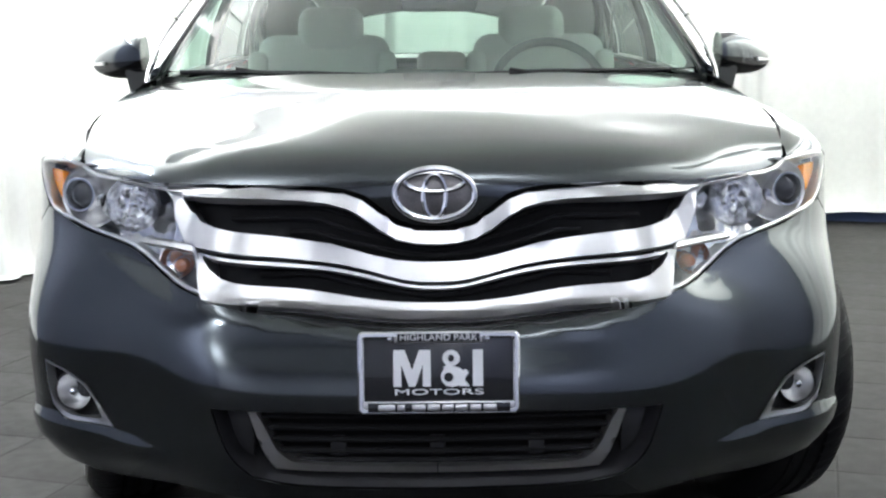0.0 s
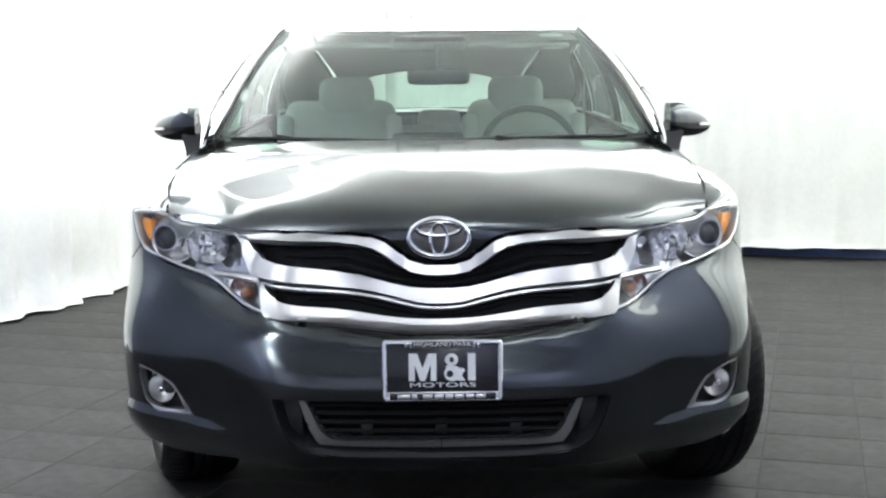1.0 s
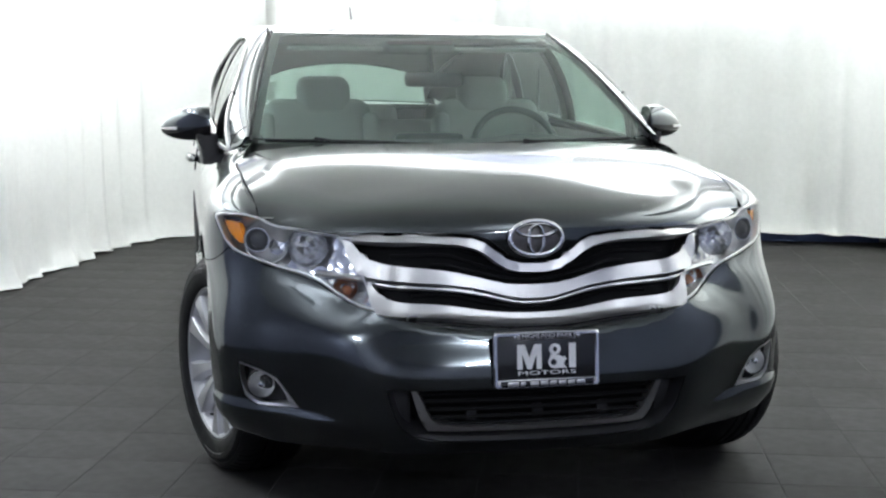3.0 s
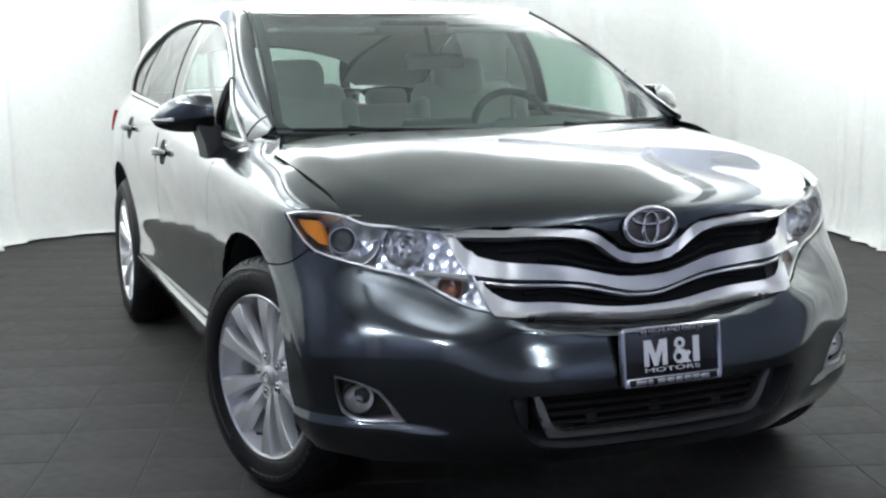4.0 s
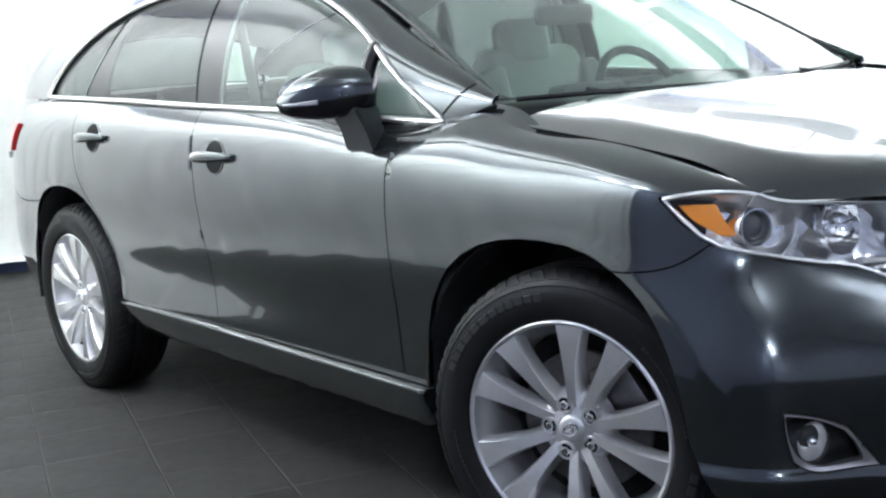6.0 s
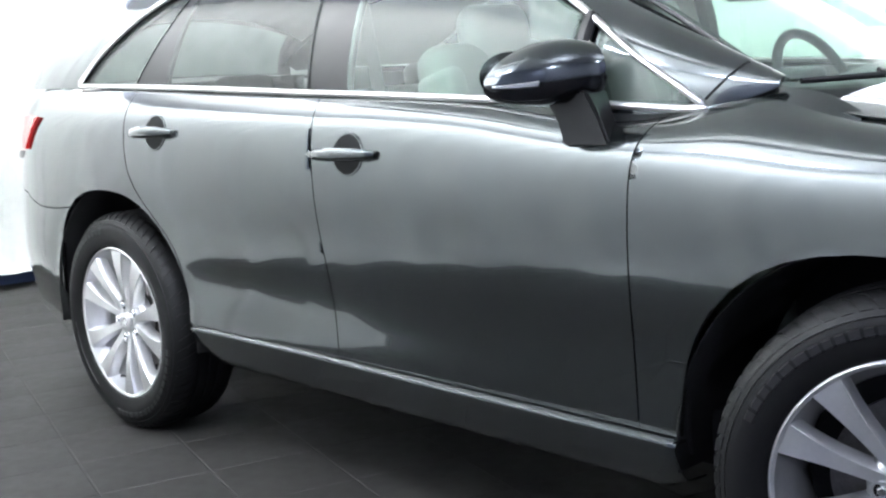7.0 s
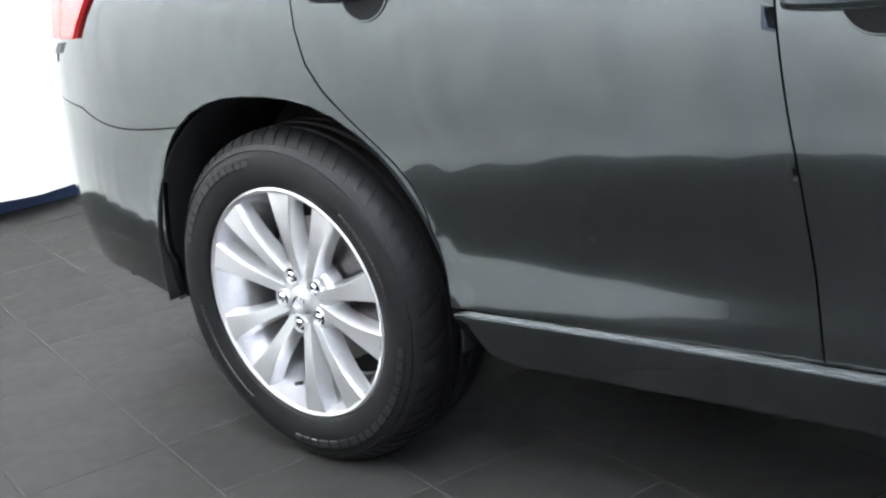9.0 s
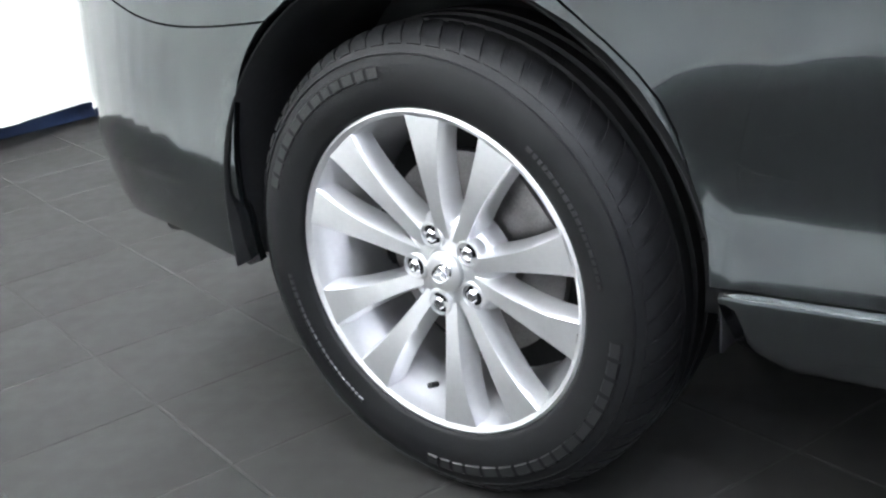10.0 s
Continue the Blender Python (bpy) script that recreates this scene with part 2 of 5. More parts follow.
def panel(name, sheet, outline, mat, parent, holes=(), step=0.03, side=1, lift=0.0, rim=0.014, gap=0.0019, label="", shape=None, edge_step=None):
    """A sheet-metal panel: the part of a sheet inside an outline, with its edges folded inwards.
    shape(u, v, distance to the edge, places) gives an extra lift along the normal."""
    es = edge_step or step * 0.6
    lines = [shrink(resample(outline, es), gap)] + [shrink(resample(h, es), -gap)[::-1] for h in holes]
    lo, hi = lines[0].min(0), lines[0].max(0)
    gx, gy = np.meshgrid(np.arange(lo[0], hi[0], step), np.arange(lo[1], hi[1], step * 0.8), indexing="ij")
    q = np.stack([gx.ravel(), gy.ravel()], 1)
    ok = inside(lines[0], q)
    for h in lines[1:]:
        ok &= ~inside(h, q)
    for ln in lines:
        ok &= near_line(ln, q) > es * 0.55
    q = q[ok]
    pts, edges = [], []
    for ln in lines:
        k = len(pts)
        pts += [tuple(p) for p in ln]
        edges += [(k + i, k + (i + 1) % len(ln)) for i in range(len(ln))]
    pts += [tuple(p) for p in q]
    out = delaunay_2d_cdt([Vector(p) for p in pts], edges, [], 0, 1e-7)
    uv = np.array([tuple(v) for v in out[0]])
    tri = np.array([f for f in out[2]])
    mid = uv[tri].mean(1)
    ok = inside(lines[0], mid)
    for h in lines[1:]:
        ok &= ~inside(h, mid)
    tri = tri[ok]
    P = sheet.where(uv[:, 0], uv[:, 1])
    N = sheet.normal(uv[:, 0], uv[:, 1])
    if shape is not None:
        edge = np.min([near_line(ln, uv) for ln in lines], axis=0)

        def lifted(a, b):
            return sheet.where(a, b) + N * shape(a, b, edge, P)[:, None]
        h = 2e-3
        Q = lifted(uv[:, 0], uv[:, 1])
        n2 = np.cross(lifted(uv[:, 0] + h, uv[:, 1]) - lifted(uv[:, 0] - h, uv[:, 1]), lifted(uv[:, 0], uv[:, 1] + h) - lifted(uv[:, 0], uv[:, 1] - h))
        n2 /= np.maximum(1e-12, np.linalg.norm(n2, axis=1))[:, None]
        n2 *= np.where((n2 * N).sum(1) < 0, -1.0, 1.0)[:, None]
        P, N0, N = Q, N, n2
    P = P + N * lift
    flip = np.array([side, 1, 1])
    P, N = P * flip, N * flip
    fn = np.cross(P[tri[:, 1]] - P[tri[:, 0]], P[tri[:, 2]] - P[tri[:, 0]])
    bad = (fn * N[tri[:, 0]]).sum(1) < 0
    tri[bad] = tri[bad][:, ::-1]
    faces = [list(t) for t in tri]
    loops = [N[i] for t in tri for i in t]
    verts = list(P)
    if rim:
        count = {}
        for t in faces:
            for a, b in ((t[0], t[1]), (t[1], t[2]), (t[2], t[0])):
                count[(a, b)] = 1
        low = {}
        for (a, b) in list(count):
            if (b, a) in count:
                continue
            for i in (a, b):
                if i not in low:
                    low[i] = len(verts)
                    verts.append(P[i] - N[i] * rim)
            f = [b, a, low[a], low[b]]
            n = np.cross(P[a] - P[b], -N[a])
            n = n / max(1e-9, np.linalg.norm(n))
            faces.append(f)
            loops += [n] * 4
    return mesh_object(name, verts, faces, mat, parent, label, normals=[tuple(n) for n in loops])


def tube(name, path, radius, mat, parent, label="", sides=8, closed=False, flat=1.0, up=(0, 0, 1)):
    """A rod along a line; flat squeezes it across, radius may vary along it."""
    path = np.asarray(path, float)
    n = len(path)
    rad = np.broadcast_to(np.asarray(radius, float), (n,))
    verts, faces = [], []
    for i, p in enumerate(path):
        a, b = (path[(i - 1) % n], path[(i + 1) % n]) if closed else (path[max(0, i - 1)], path[min(n - 1, i + 1)])
        t = (b - a) / max(1e-9, np.linalg.norm(b - a))
        s = np.cross(t, up)
        s /= max(1e-9, np.linalg.norm(s))
        w = np.cross(s, t)
        for k in range(sides):
            c = 2 * math.pi * k / sides
            verts.append(p + rad[i] * (math.cos(c) * s * flat + math.sin(c) * w))
    for i in range(n if closed else n - 1):
        for k in range(sides):
            a, b = i * sides + k, i * sides + (k + 1) % sides
            c, d = ((i + 1) % n) * sides + (k + 1) % sides, ((i + 1) % n) * sides + k
            faces.append((a, b, c, d))
    if not closed:
        faces += [tuple(range(sides))[::-1], tuple((n - 1) * sides + k for k in range(sides))]
    bm = bmesh.new()
    vs = [bm.verts.new(v) for v in verts]
    for f in faces:
        bm.faces.new([vs[i] for i in f])
    return part(name, bm, mat, parent, label)


def lathe(profile, turns=64, axis="x"):
    """A bmesh turned from a profile of (radius, along) round the x axis."""
    bm = bmesh.new()
    rings = []
    for r, h in profile:
        ring = [bm.verts.new((h, r * math.cos(2 * math.pi * k / turns), r * math.sin(2 * math.pi * k / turns))) for k in range(turns)]
        rings.append(ring)
    for a, b in zip(rings, rings[1:]):
        for k in range(turns):
            bm.faces.new((a[k], a[(k + 1) % turns], b[(k + 1) % turns], b[k]))
    return bm


def box(bm, lo, hi, bevel=0.0, segments=2, m=None):
    made = bmesh.ops.create_cube(bm, size=1)["verts"]
    for v in made:
        v.co = Vector([lo[i] + (hi[i] - lo[i]) * (v.co[i] + 0.5) for i in range(3)])
    if bevel:
        es = list({e for v in made for e in v.link_edges})
        r = bmesh.ops.bevel(bm, geom=es, offset=bevel, segments=segments, affect="EDGES", profile=0.5)
        made = list({v for f in r["faces"] for v in f.verts} | {v for v in made if v.is_valid})
    if m is not None:
        for v in made:
            v.co = m @ v.co
    return made


def grid_mesh(name, fn, nu, nv, mat, parent=None, label="", thick=0.0, closed_u=False):
    """A surface fn(u, v) over the unit square, with an optional thickness along its normals."""
    uu, vv = np.meshgrid(np.linspace(0, 1, nu, endpoint=not closed_u), np.linspace(0, 1, nv), indexing="ij")
    P = fn(uu.ravel(), vv.ravel())
    bm = bmesh.new()
    vs = [bm.verts.new(p) for p in P]
    for i in range(nu if closed_u else nu - 1):
        for j in range(nv - 1):
            a, b = i * nv + j, ((i + 1) % nu) * nv + j
            bm.faces.new((vs[a], vs[b], vs[b + 1], vs[a + 1]))
    ob = part(name, bm, mat, parent, label)
    if thick:
        md = ob.modifiers.new("thickness", "SOLIDIFY")
        md.thickness, md.offset = thick, 0
    return ob

# ---- the car's surfaces ----
AXLE_F, AXLE_R, HUB_Z = 0.985, 3.761, 0.364
LOW_Z = [0.235, 0.30, 0.40, 0.50, 0.585, 0.62, 0.70, 0.80]
ROWS = np.array(LOW_Z + [0.88, 0.95, 1.02, 1.12])
stations = []


def station(a, y, low, up):
    """One upright section of the body: its place on the plan, insets at LOW_Z, then (inset, height) of the upper rows."""
    stations.append((a, y, list(low) + [d for d, _ in up], LOW_Z + [z for _, z in up]))


station(0.0, 0.137, [.075, .030, .006, .002, .030, .038, .052, .052], [(.050, .86), (.056, .90), (.07, .925), (.10, .945)])
station(0.24, 0.147, [.075, .030, .006, .002, .031, .040, .058, .062], [(.064, .865), (.072, .90), (.088, .922), (.11, .94)])
station(0.43, 0.176, [.080, .032, .008, .001, .026, .036, .064, .092], [(.112, .865), (.12, .89), (.132, .905), (.15, .92)])
station(0.60, 0.268, [.085, .034, .010, 0, .008, .022, .076, .106], [(.118, .868), (.125, .885), (.136, .895), (.153, .905)])
station(0.74, 0.366, [.055, .020, .004, -.003, .004, .014, .050, .092], [(.103, .875), (.109, .89), (.121, .90), (.140, .908)])
station(0.862, 0.466, [.045, .008, -.010, -.014, -.009, .001, .035, .082], [(.092, .875), (.107, .90), (.124, .912), (.147, .916)])
station(0.922, 0.64, [.045, .008, -.012, -.018, -.016, -.013, .001, .018], [(.022, .875), (.031, .918), (.064, .945), (.125, .958)])
station(0.946, 0.90, [.060, .024, .004, -.002, -.003, -.003, -.001, .001], [(.004, .88), (.022, .945), (.062, .988), (.128, 1.012)])
station(0.951, 1.20, [.072, .040, .016, .014, .011, .009, .004, .001], [(.004, .885), (.022, .952), (.066, 1.010), (.130, 1.045)])
station(0.953, 1.36, [.066, .046, .030, .022, .016, .013, .006, .001], [(.004, .89), (.022, .962), (.066, 1.022), (.150, 1.078)])
station(0.954, 1.52, [.070, .050, .034, .026, .019, .015, .007, .001], [(.004, .90), (.020, .970), (.055, 1.014), (.108, 1.049)])
station(0.956, 2.00, [.060, .044, .030, .027, .021, .017, .008, .001], [(.004, .90), (.020, .988), (.046, 1.037), (.09, 1.071)])
station(0.957, 2.60, [.060, .040, .0235, .0255, .0215, .0175, .008, .001], [(.004, .91), (.020, 1.01), (.044, 1.06), (.084, 1.10)])
station(0.956, 3.30, [.060, .038, .0195, .0265, .0220, .0175, .008, .001], [(.005, .92), (.022, 1.03), (.050, 1.085), (.094, 1.128)])
station(0.950, 3.85, [.055, .034, .018, .018, .016, .013, .006, .001], [(.008, .93), (.025, 1.04), (.056, 1.10), (.100, 1.142)])
station(0.926, 4.22, [.055, .032, .020, .013, .011, .009, .004, .001], [(.012, .93), (.030, 1.03), (.064, 1.10), (.122, 1.148)])
station(0.882, 4.50, [.080, .050, .024, .008, .003, .003, .005, .009], [(.020, .93), (.040, 1.03), (.072, 1.10), (.130, 1.15)])
station(0.76, 4.735, [.10, .05, .014, .002, .004, .008, .016, .026], [(.045, .93), (.07, 1.03), (.10, 1.10), (.15, 1.15)])
station(0.43, 4.835, [.11, .05, .014, 0, .006, .012, .03, .05], [(.07, .93), (.09, 1.03), (.11, 1.10), (.13, 1.15)])
station(0.0, 4.87, [.11, .05, .014, 0, .006, .012, .03, .05], [(.07, .93), (.09, 1.03), (.11, 1.10), (.13, 1.15)])

PLAN = np.array([(s[0], s[1]) for s in stations])
S_AT = np.concatenate([[0], np.cumsum(np.linalg.norm(np.diff(PLAN, axis=0), axis=1))])
S_END = S_AT[-1]
BOTH_S = np.concatenate([-S_AT[:0:-1], S_AT])
BOTH_PLAN = np.concatenate([PLAN[:0:-1] * [-1, 1], PLAN])
INSET = np.array([s[2] for s in stations])
RISE = np.array([s[3] for s in stations])
BOTH_INSET = np.concatenate([INSET[:0:-1], INSET])
BOTH_RISE = np.concatenate([RISE[:0:-1], RISE])
plan_line = spline(BOTH_S, BOTH_PLAN)
along = spline(BOTH_S, np.eye(len(BOTH_S)))
across = spline(ROWS, np.eye(len(ROWS)))


def step(lo, hi, x):
    t = np.clip((x - lo) / (hi - lo), 0, 1)
    return t * t * t * (t * (6 * t - 15) + 10)


FLANGE = np.polyfit([.45, .468, .552, .632, .705, .78, .868], [.656, .659, .685, .733, .753, .775, .815], 3)


def body_at(s, w):
    s, w = np.asarray(s, float), np.asarray(w, float)
    cs, cw = along(np.clip(s, -S_END, S_END)), across(w)
    d = ((cs @ BOTH_INSET) * cw).sum(1)
    z = ((cs @ BOTH_RISE) * cw).sum(1)
    p = plan_line(s)
    h = 1e-4
    t = (plan_line(s + h) - plan_line(s - h)) / (2 * h)
    t /= np.linalg.norm(t, axis=1)[:, None]
    m = np.abs(s)
    # the bumper stands forward of the grille like a shelf
    lip = 0.608 + 0.044 * np.clip(m / 0.50, 0, 1.2) ** 1.7
    d = d + 0.072 * (1 - step(0.22, 0.54, m)) * step(lip - 0.024, lip + 0.030, w)
    # the ledge below the fog lamps
    amp = step(0.52, 0.70, m) * (1 - step(1.05, 1.35, m))
    line = 0.332 + 0.03 * step(0.5, 0.95, m)
    d = d - 0.012 * amp * (1 - step(line - 0.014, line + 0.026, w)) * step(0.24, 0.33, w)
    # a flange runs along the lower edge of the head lamps
    am = np.clip(np.abs(p[:, 0]), .45, .88)
    edge = np.polyval(FLANGE, am)
    front = (1 - step(0.60, 0.80, p[:, 1])) * step(.53, .61, am) * (1 - step(.77, .862, am))
    d = d + 0.004 * front * step(edge - .060, edge - .008, w)
    # wheel arch lips swell out a little
    for axle in (AXLE_F, AXLE_R):
        r = np.hypot((p[:, 1] - axle) / 1.05, w - HUB_Z)
        d = d - 0.0025 * np.exp(-((r - 0.446) / 0.016) ** 2) * step(0.55, 0.75, np.abs(p[:, 0]))
    return np.stack([p[:, 0] - t[:, 1] * d, p[:, 1] + t[:, 0] * d, z], 1)


BODY = Sheet(body_at, -S_END + .01, S_END - .01, ROWS[0], ROWS[-1], 420, 90)


def bxz(a, z):
    """A place on the car's front by its distance from the middle and its height."""
    return BODY.find(a, None, z, -1.15, 1.15)


def byz(y, z):
    """A place on the car's flank by its length and height."""
    q = np.array(BODY.find(None, y, z, 0.9, S_END - 0.45), float)
    first = q.copy()
    h = 1e-4
    for _ in range(10):
        P = body_at(np.array([q[0], q[0] + h, q[0]]), np.array([q[1], q[1], q[1] + h]))
        J = np.array([[P[1, 1] - P[0, 1], P[2, 1] - P[0, 1]], [P[1, 2] - P[0, 2], P[2, 2] - P[0, 2]]]) / h
        if abs(np.linalg.det(J)) < 0.05:
            return first
        q = q - np.clip(np.linalg.solve(J, P[0, 1:] - [y, z]), -0.03, 0.03)
    return q if np.abs(q - first).max() < 0.06 else first


def b3(x, y, z):
    return BODY.find(x, y, z, 0.0, S_END)


def fold(half):
    """A closed outline from its half at positive u, from the middle round to the middle."""
    half = np.asarray(half)
    return np.concatenate([half, half[::-1] * [-1, 1]])


def lines(*segments, count=14):
    """Joins smooth pieces end to end into one line."""
    out = []
    for seg in segments:
        pts = through_points(seg, count if len(seg) > 2 else 2)
        out += list(pts[(1 if out else 0):])
    return np.array(out)


# bonnet: lengthwise sections at several distances from the middle, over the sum of length and height
BONNET_A, BONNET_Y = [], []
BONNET_U = np.array([1.04, 1.10, 1.16, 1.22, 1.30, 1.40, 1.55, 1.75, 2.0, 2.2, 2.45])


def bonnet_section(a, pts):
    k = np.linspace(0, 1, 300)
    c = through_points(pts, 300)
    u = c.sum(1)
    o = np.argsort(u)
    slope0 = (c[3, 0] - c[0, 0]) / (u[3] - u[0])
    slope1 = (c[-1, 0] - c[-4, 0]) / (u[-1] - u[-4])
    y = np.interp(BONNET_U, u[o], c[o, 0])
    y = np.where(BONNET_U < u[0], c[0, 0] + slope0 * (BONNET_U - u[0]), y)
    y = np.where(BONNET_U > u[-1], c[-1, 0] + slope1 * (BONNET_U - u[-1]), y)
    BONNET_A.append(a)
    BONNET_Y.append(y)


bonnet_section(0.0, [(.266, .775), (.252, .85), (.262, .905), (.31, .945), (.42, .983), (.62, 1.028), (.85, 1.066), (1.12, 1.10)])
bonnet_section(0.2, [(.273, .80), (.262, .86), (.277, .905), (.325, .942), (.43, .979), (.63, 1.024), (.86, 1.063), (1.13, 1.098)])
bonnet_section(0.4, [(.300, .82), (.297, .862), (.315, .898), (.36, .934), (.46, .972), (.65, 1.019), (.88, 1.059), (1.17, 1.096)])
bonnet_section(0.56, [(.355, .83), (.364, .868), (.392, .900), (.44, .930), (.53, .964), (.70, 1.008), (.92, 1.051), (1.22, 1.092)])
bonnet_section(0.68, [(.425, .845), (.447, .885), (.487, .912), (.55, .940), (.65, .976), (.78, 1.014), (.98, 1.051), (1.28, 1.085)])
bonnet_section(0.80, [(.535, .87), (.555, .905), (.59, .934), (.66, .967), (.75, .989), (.88, 1.012), (1.05, 1.037), (1.30, 1.065)])
BA = np.concatenate([-np.array(BONNET_A[:0:-1]), BONNET_A])
BY = np.concatenate([np.array(BONNET_Y[:0:-1]), np.array(BONNET_Y)])
crease_a = spline([1.04, 1.285, 1.545, 1.82, 2.06, 2.45], [.53, .575, .64, .70, .735, .765])


def past_crease(m, u):
    x = (m - crease_a(u)) / 0.014
    return 0.014 * np.logaddexp(0, x)


# an even curve across the bonnet plus a fold outside the crease, fitted to the sections
FOLD = 0.11
BONNET_C = []
for i, u in enumerate(BONNET_U):
    m = np.array(BONNET_A)
    kink = FOLD * past_crease(m, np.full(len(m), u))
    terms = np.stack([m ** 0, m ** 2, m ** 4], 1)
    BONNET_C.append(np.append(np.linalg.lstsq(terms, np.array(BONNET_Y)[:, i] - kink, rcond=None)[0], FOLD))
bonnet_c = spline(BONNET_U, np.array(BONNET_C))


def bonnet_at(a, u):
    a, u = np.asarray(a, float), np.asarray(u, float)
    c, m = bonnet_c(u), np.abs(a)
    y = c[:, 0] + c[:, 1] * m ** 2 + c[:, 2] * m ** 4 + c[:, 3] * past_crease(m, u)
    return np.stack([a, y, u - y], 1)


BONNET = Sheet(bonnet_at, -0.86, 0.86, 1.04, 2.45, 220, 120)

# cabin: the side from the belt line up to the windscreen edge and roof rail
belt_z = spline([1.309, 1.40, 1.515, 1.9, 2.68, 3.64, 4.42, 4.80], [1.098, 1.068, 1.051, 1.068, 1.103, 1.140, 1.150, 1.150])
belt_a = spline([1.309, 1.515, 2.0, 2.6, 3.3, 3.85, 4.25, 4.55, 4.80], [.790, .845, .865, .872, .864, .846, .802, .745, .66])
rail_z = spline([1.309, 1.78, 2.26, 2.65, 3.2, 3.8, 4.25, 4.55, 4.80], [1.112, 1.318, 1.512, 1.556, 1.566, 1.520, 1.428, 1.325, 1.19])
rail_a = spline([1.309, 1.78, 2.26, 2.65, 3.2, 3.8, 4.25, 4.55, 4.80], [.768, .695, .628, .628, .628, .612, .58, .55, .55])


def cabin_at(y, v):
    y, f = np.asarray(y, float), np.clip(np.asarray(v, float) / 0.45, 0, 1)
    p = 2.05 - 0.5 * step(1.75, 2.5, y) + 0.45 * step(3.4, 4.1, y)
    a = rail_a(y) + (belt_a(y) - rail_a(y)) * np.maximum(0, 1 - f ** p) ** (1 / p)
    return np.stack([a, y, belt_z(y) + f * (rail_z(y) - belt_z(y))], 1)


CABIN = Sheet(cabin_at, 1.32, 4.79, 0, 0.449, 60, 20)


def cab(y, z):
    f = (z - float(belt_z(np.array([y]))[0])) / float((rail_z(np.array([y])) - belt_z(np.array([y])))[0])
    return np.array([y, 0.45 * min(1.0, max(0.0, f))])


roof_mid = spline([2.14, 2.5, 2.9, 3.3, 3.8, 4.2, 4.58], [1.504, 1.560, 1.596, 1.604, 1.580, 1.528, 1.432])


def roof_at(t, y):
    t, y = np.asarray(t, float), np.asarray(y, float)
    yy = y + 0.11 * t * t * (1 - step(2.14, 3.2, y))
    a = rail_a(np.clip(yy, 2.26, 4.6))
    zr = rail_z(np.clip(yy, 2.26, 4.6))
    return np.stack([t * a, yy, roof_mid(y) + (zr - roof_mid(y)) * np.abs(t) ** 2.4], 1)


ROOF = Sheet(roof_at, -1, 1, 2.15, 4.57, 100, 150)


def screen_at(t, v):
    t, v = np.asarray(t, float), np.asarray(v, float)
    a = t * (0.772 + (0.622 - 0.772) * v)
    y = (1.110 + 1.040 * v) + (0.235 - 0.125 * v) * t * t + 0.0 * v
    z = 1.088 + 0.416 * v + 0.035 * np.sin(np.pi * v) + 0.012 * t * t
    return np.stack([a, y, z], 1)


SCREEN = Sheet(screen_at, -1, 1, 0, 1, 100, 100)


def rear_at(t, v):
    t, v = np.asarray(t, float), np.asarray(v, float)
    a = t * (0.545 + 0.07 * v)
    return np.stack([a, 4.575 + 0.25 * v + 0.03 * np.sin(np.pi * v) - 0.05 * t * t * v, 1.43 - 0.275 * v - (0.105 - 0.085 * v) * t * t], 1)


REAR = Sheet(rear_at, -1, 1, 0, 1, 60, 60)


def arch(axle, a0, a1, count=26, grow=0.0):
    """Points (length, height) round a wheel opening; 0 degrees is its front, 180 its rear."""
    out = []
    for g in np.radians(np.linspace(a0, a1, count)):
        c, s = math.cos(g), math.sin(g)
        rx, rz, mid = (0.405 if c > 0 else 0.455, 0.440, axle + 0.040) if axle < 2 else (0.437, 0.452, axle - 0.014)
        out.append((mid - (rx + grow) * math.copysign(abs(c) ** 0.84, c), HUB_Z + (rz + grow) * math.copysign(abs(s) ** 0.84, s)))
    return out


# ---- the car ----
car = new("car")
tagged(car, "dark grey-green metallic crossover car parked on grey floor tiles", "car")

# outlines on the front
LAMP_TOP = [b3(.904, .689, .908), b3(.85, .62, .911), b3(.784, .556, .905), b3(.706, .470, .892), b3(.577, .363, .880)]
LAMP_IN = [b3(.577, .363, .880), b3(.54, .330, .822), b3(.507, .292, .755), b3(.468, .262, .659)]
LAMP_LOW = [b3(.468, .262, .659), b3(.552, .352, .679), b3(.632, .425, .735), b3(.705, .475, .752), b3(.78, .535, .775), b3(.868, .60, .815), b3(.897, .645, .862)]
LAMP_TIP = [b3(.897, .645, .862), b3(.903, .675, .893), b3(.904, .689, .908)]
LAMP = lines(LAMP_TOP, LAMP_IN, LAMP_LOW, LAMP_TIP)
FOG = lines([b3(.857, .443, .494), b3(.79, .42, .480), b3(.735, .40, .457)], [b3(.735, .40, .457), b3(.71, .375, .415), b3(.681, .356, .366)],
            [b3(.681, .356, .366), b3(.75, .40, .360), b3(.805, .43, .366), b3(.836, .44, .392)], [b3(.836, .44, .392), b3(.85, .443, .44), b3(.857, .443, .494)])
MOUTH = fold(lines([bxz(0.001, .449), bxz(.25, .449), bxz(.452, .449)], [bxz(.452, .449), bxz(.435, .39), bxz(.412, .342), bxz(.372, .306)],
                   [bxz(.372, .306), bxz(.30, .291), bxz(.15, .284), bxz(0.001, .283)]))

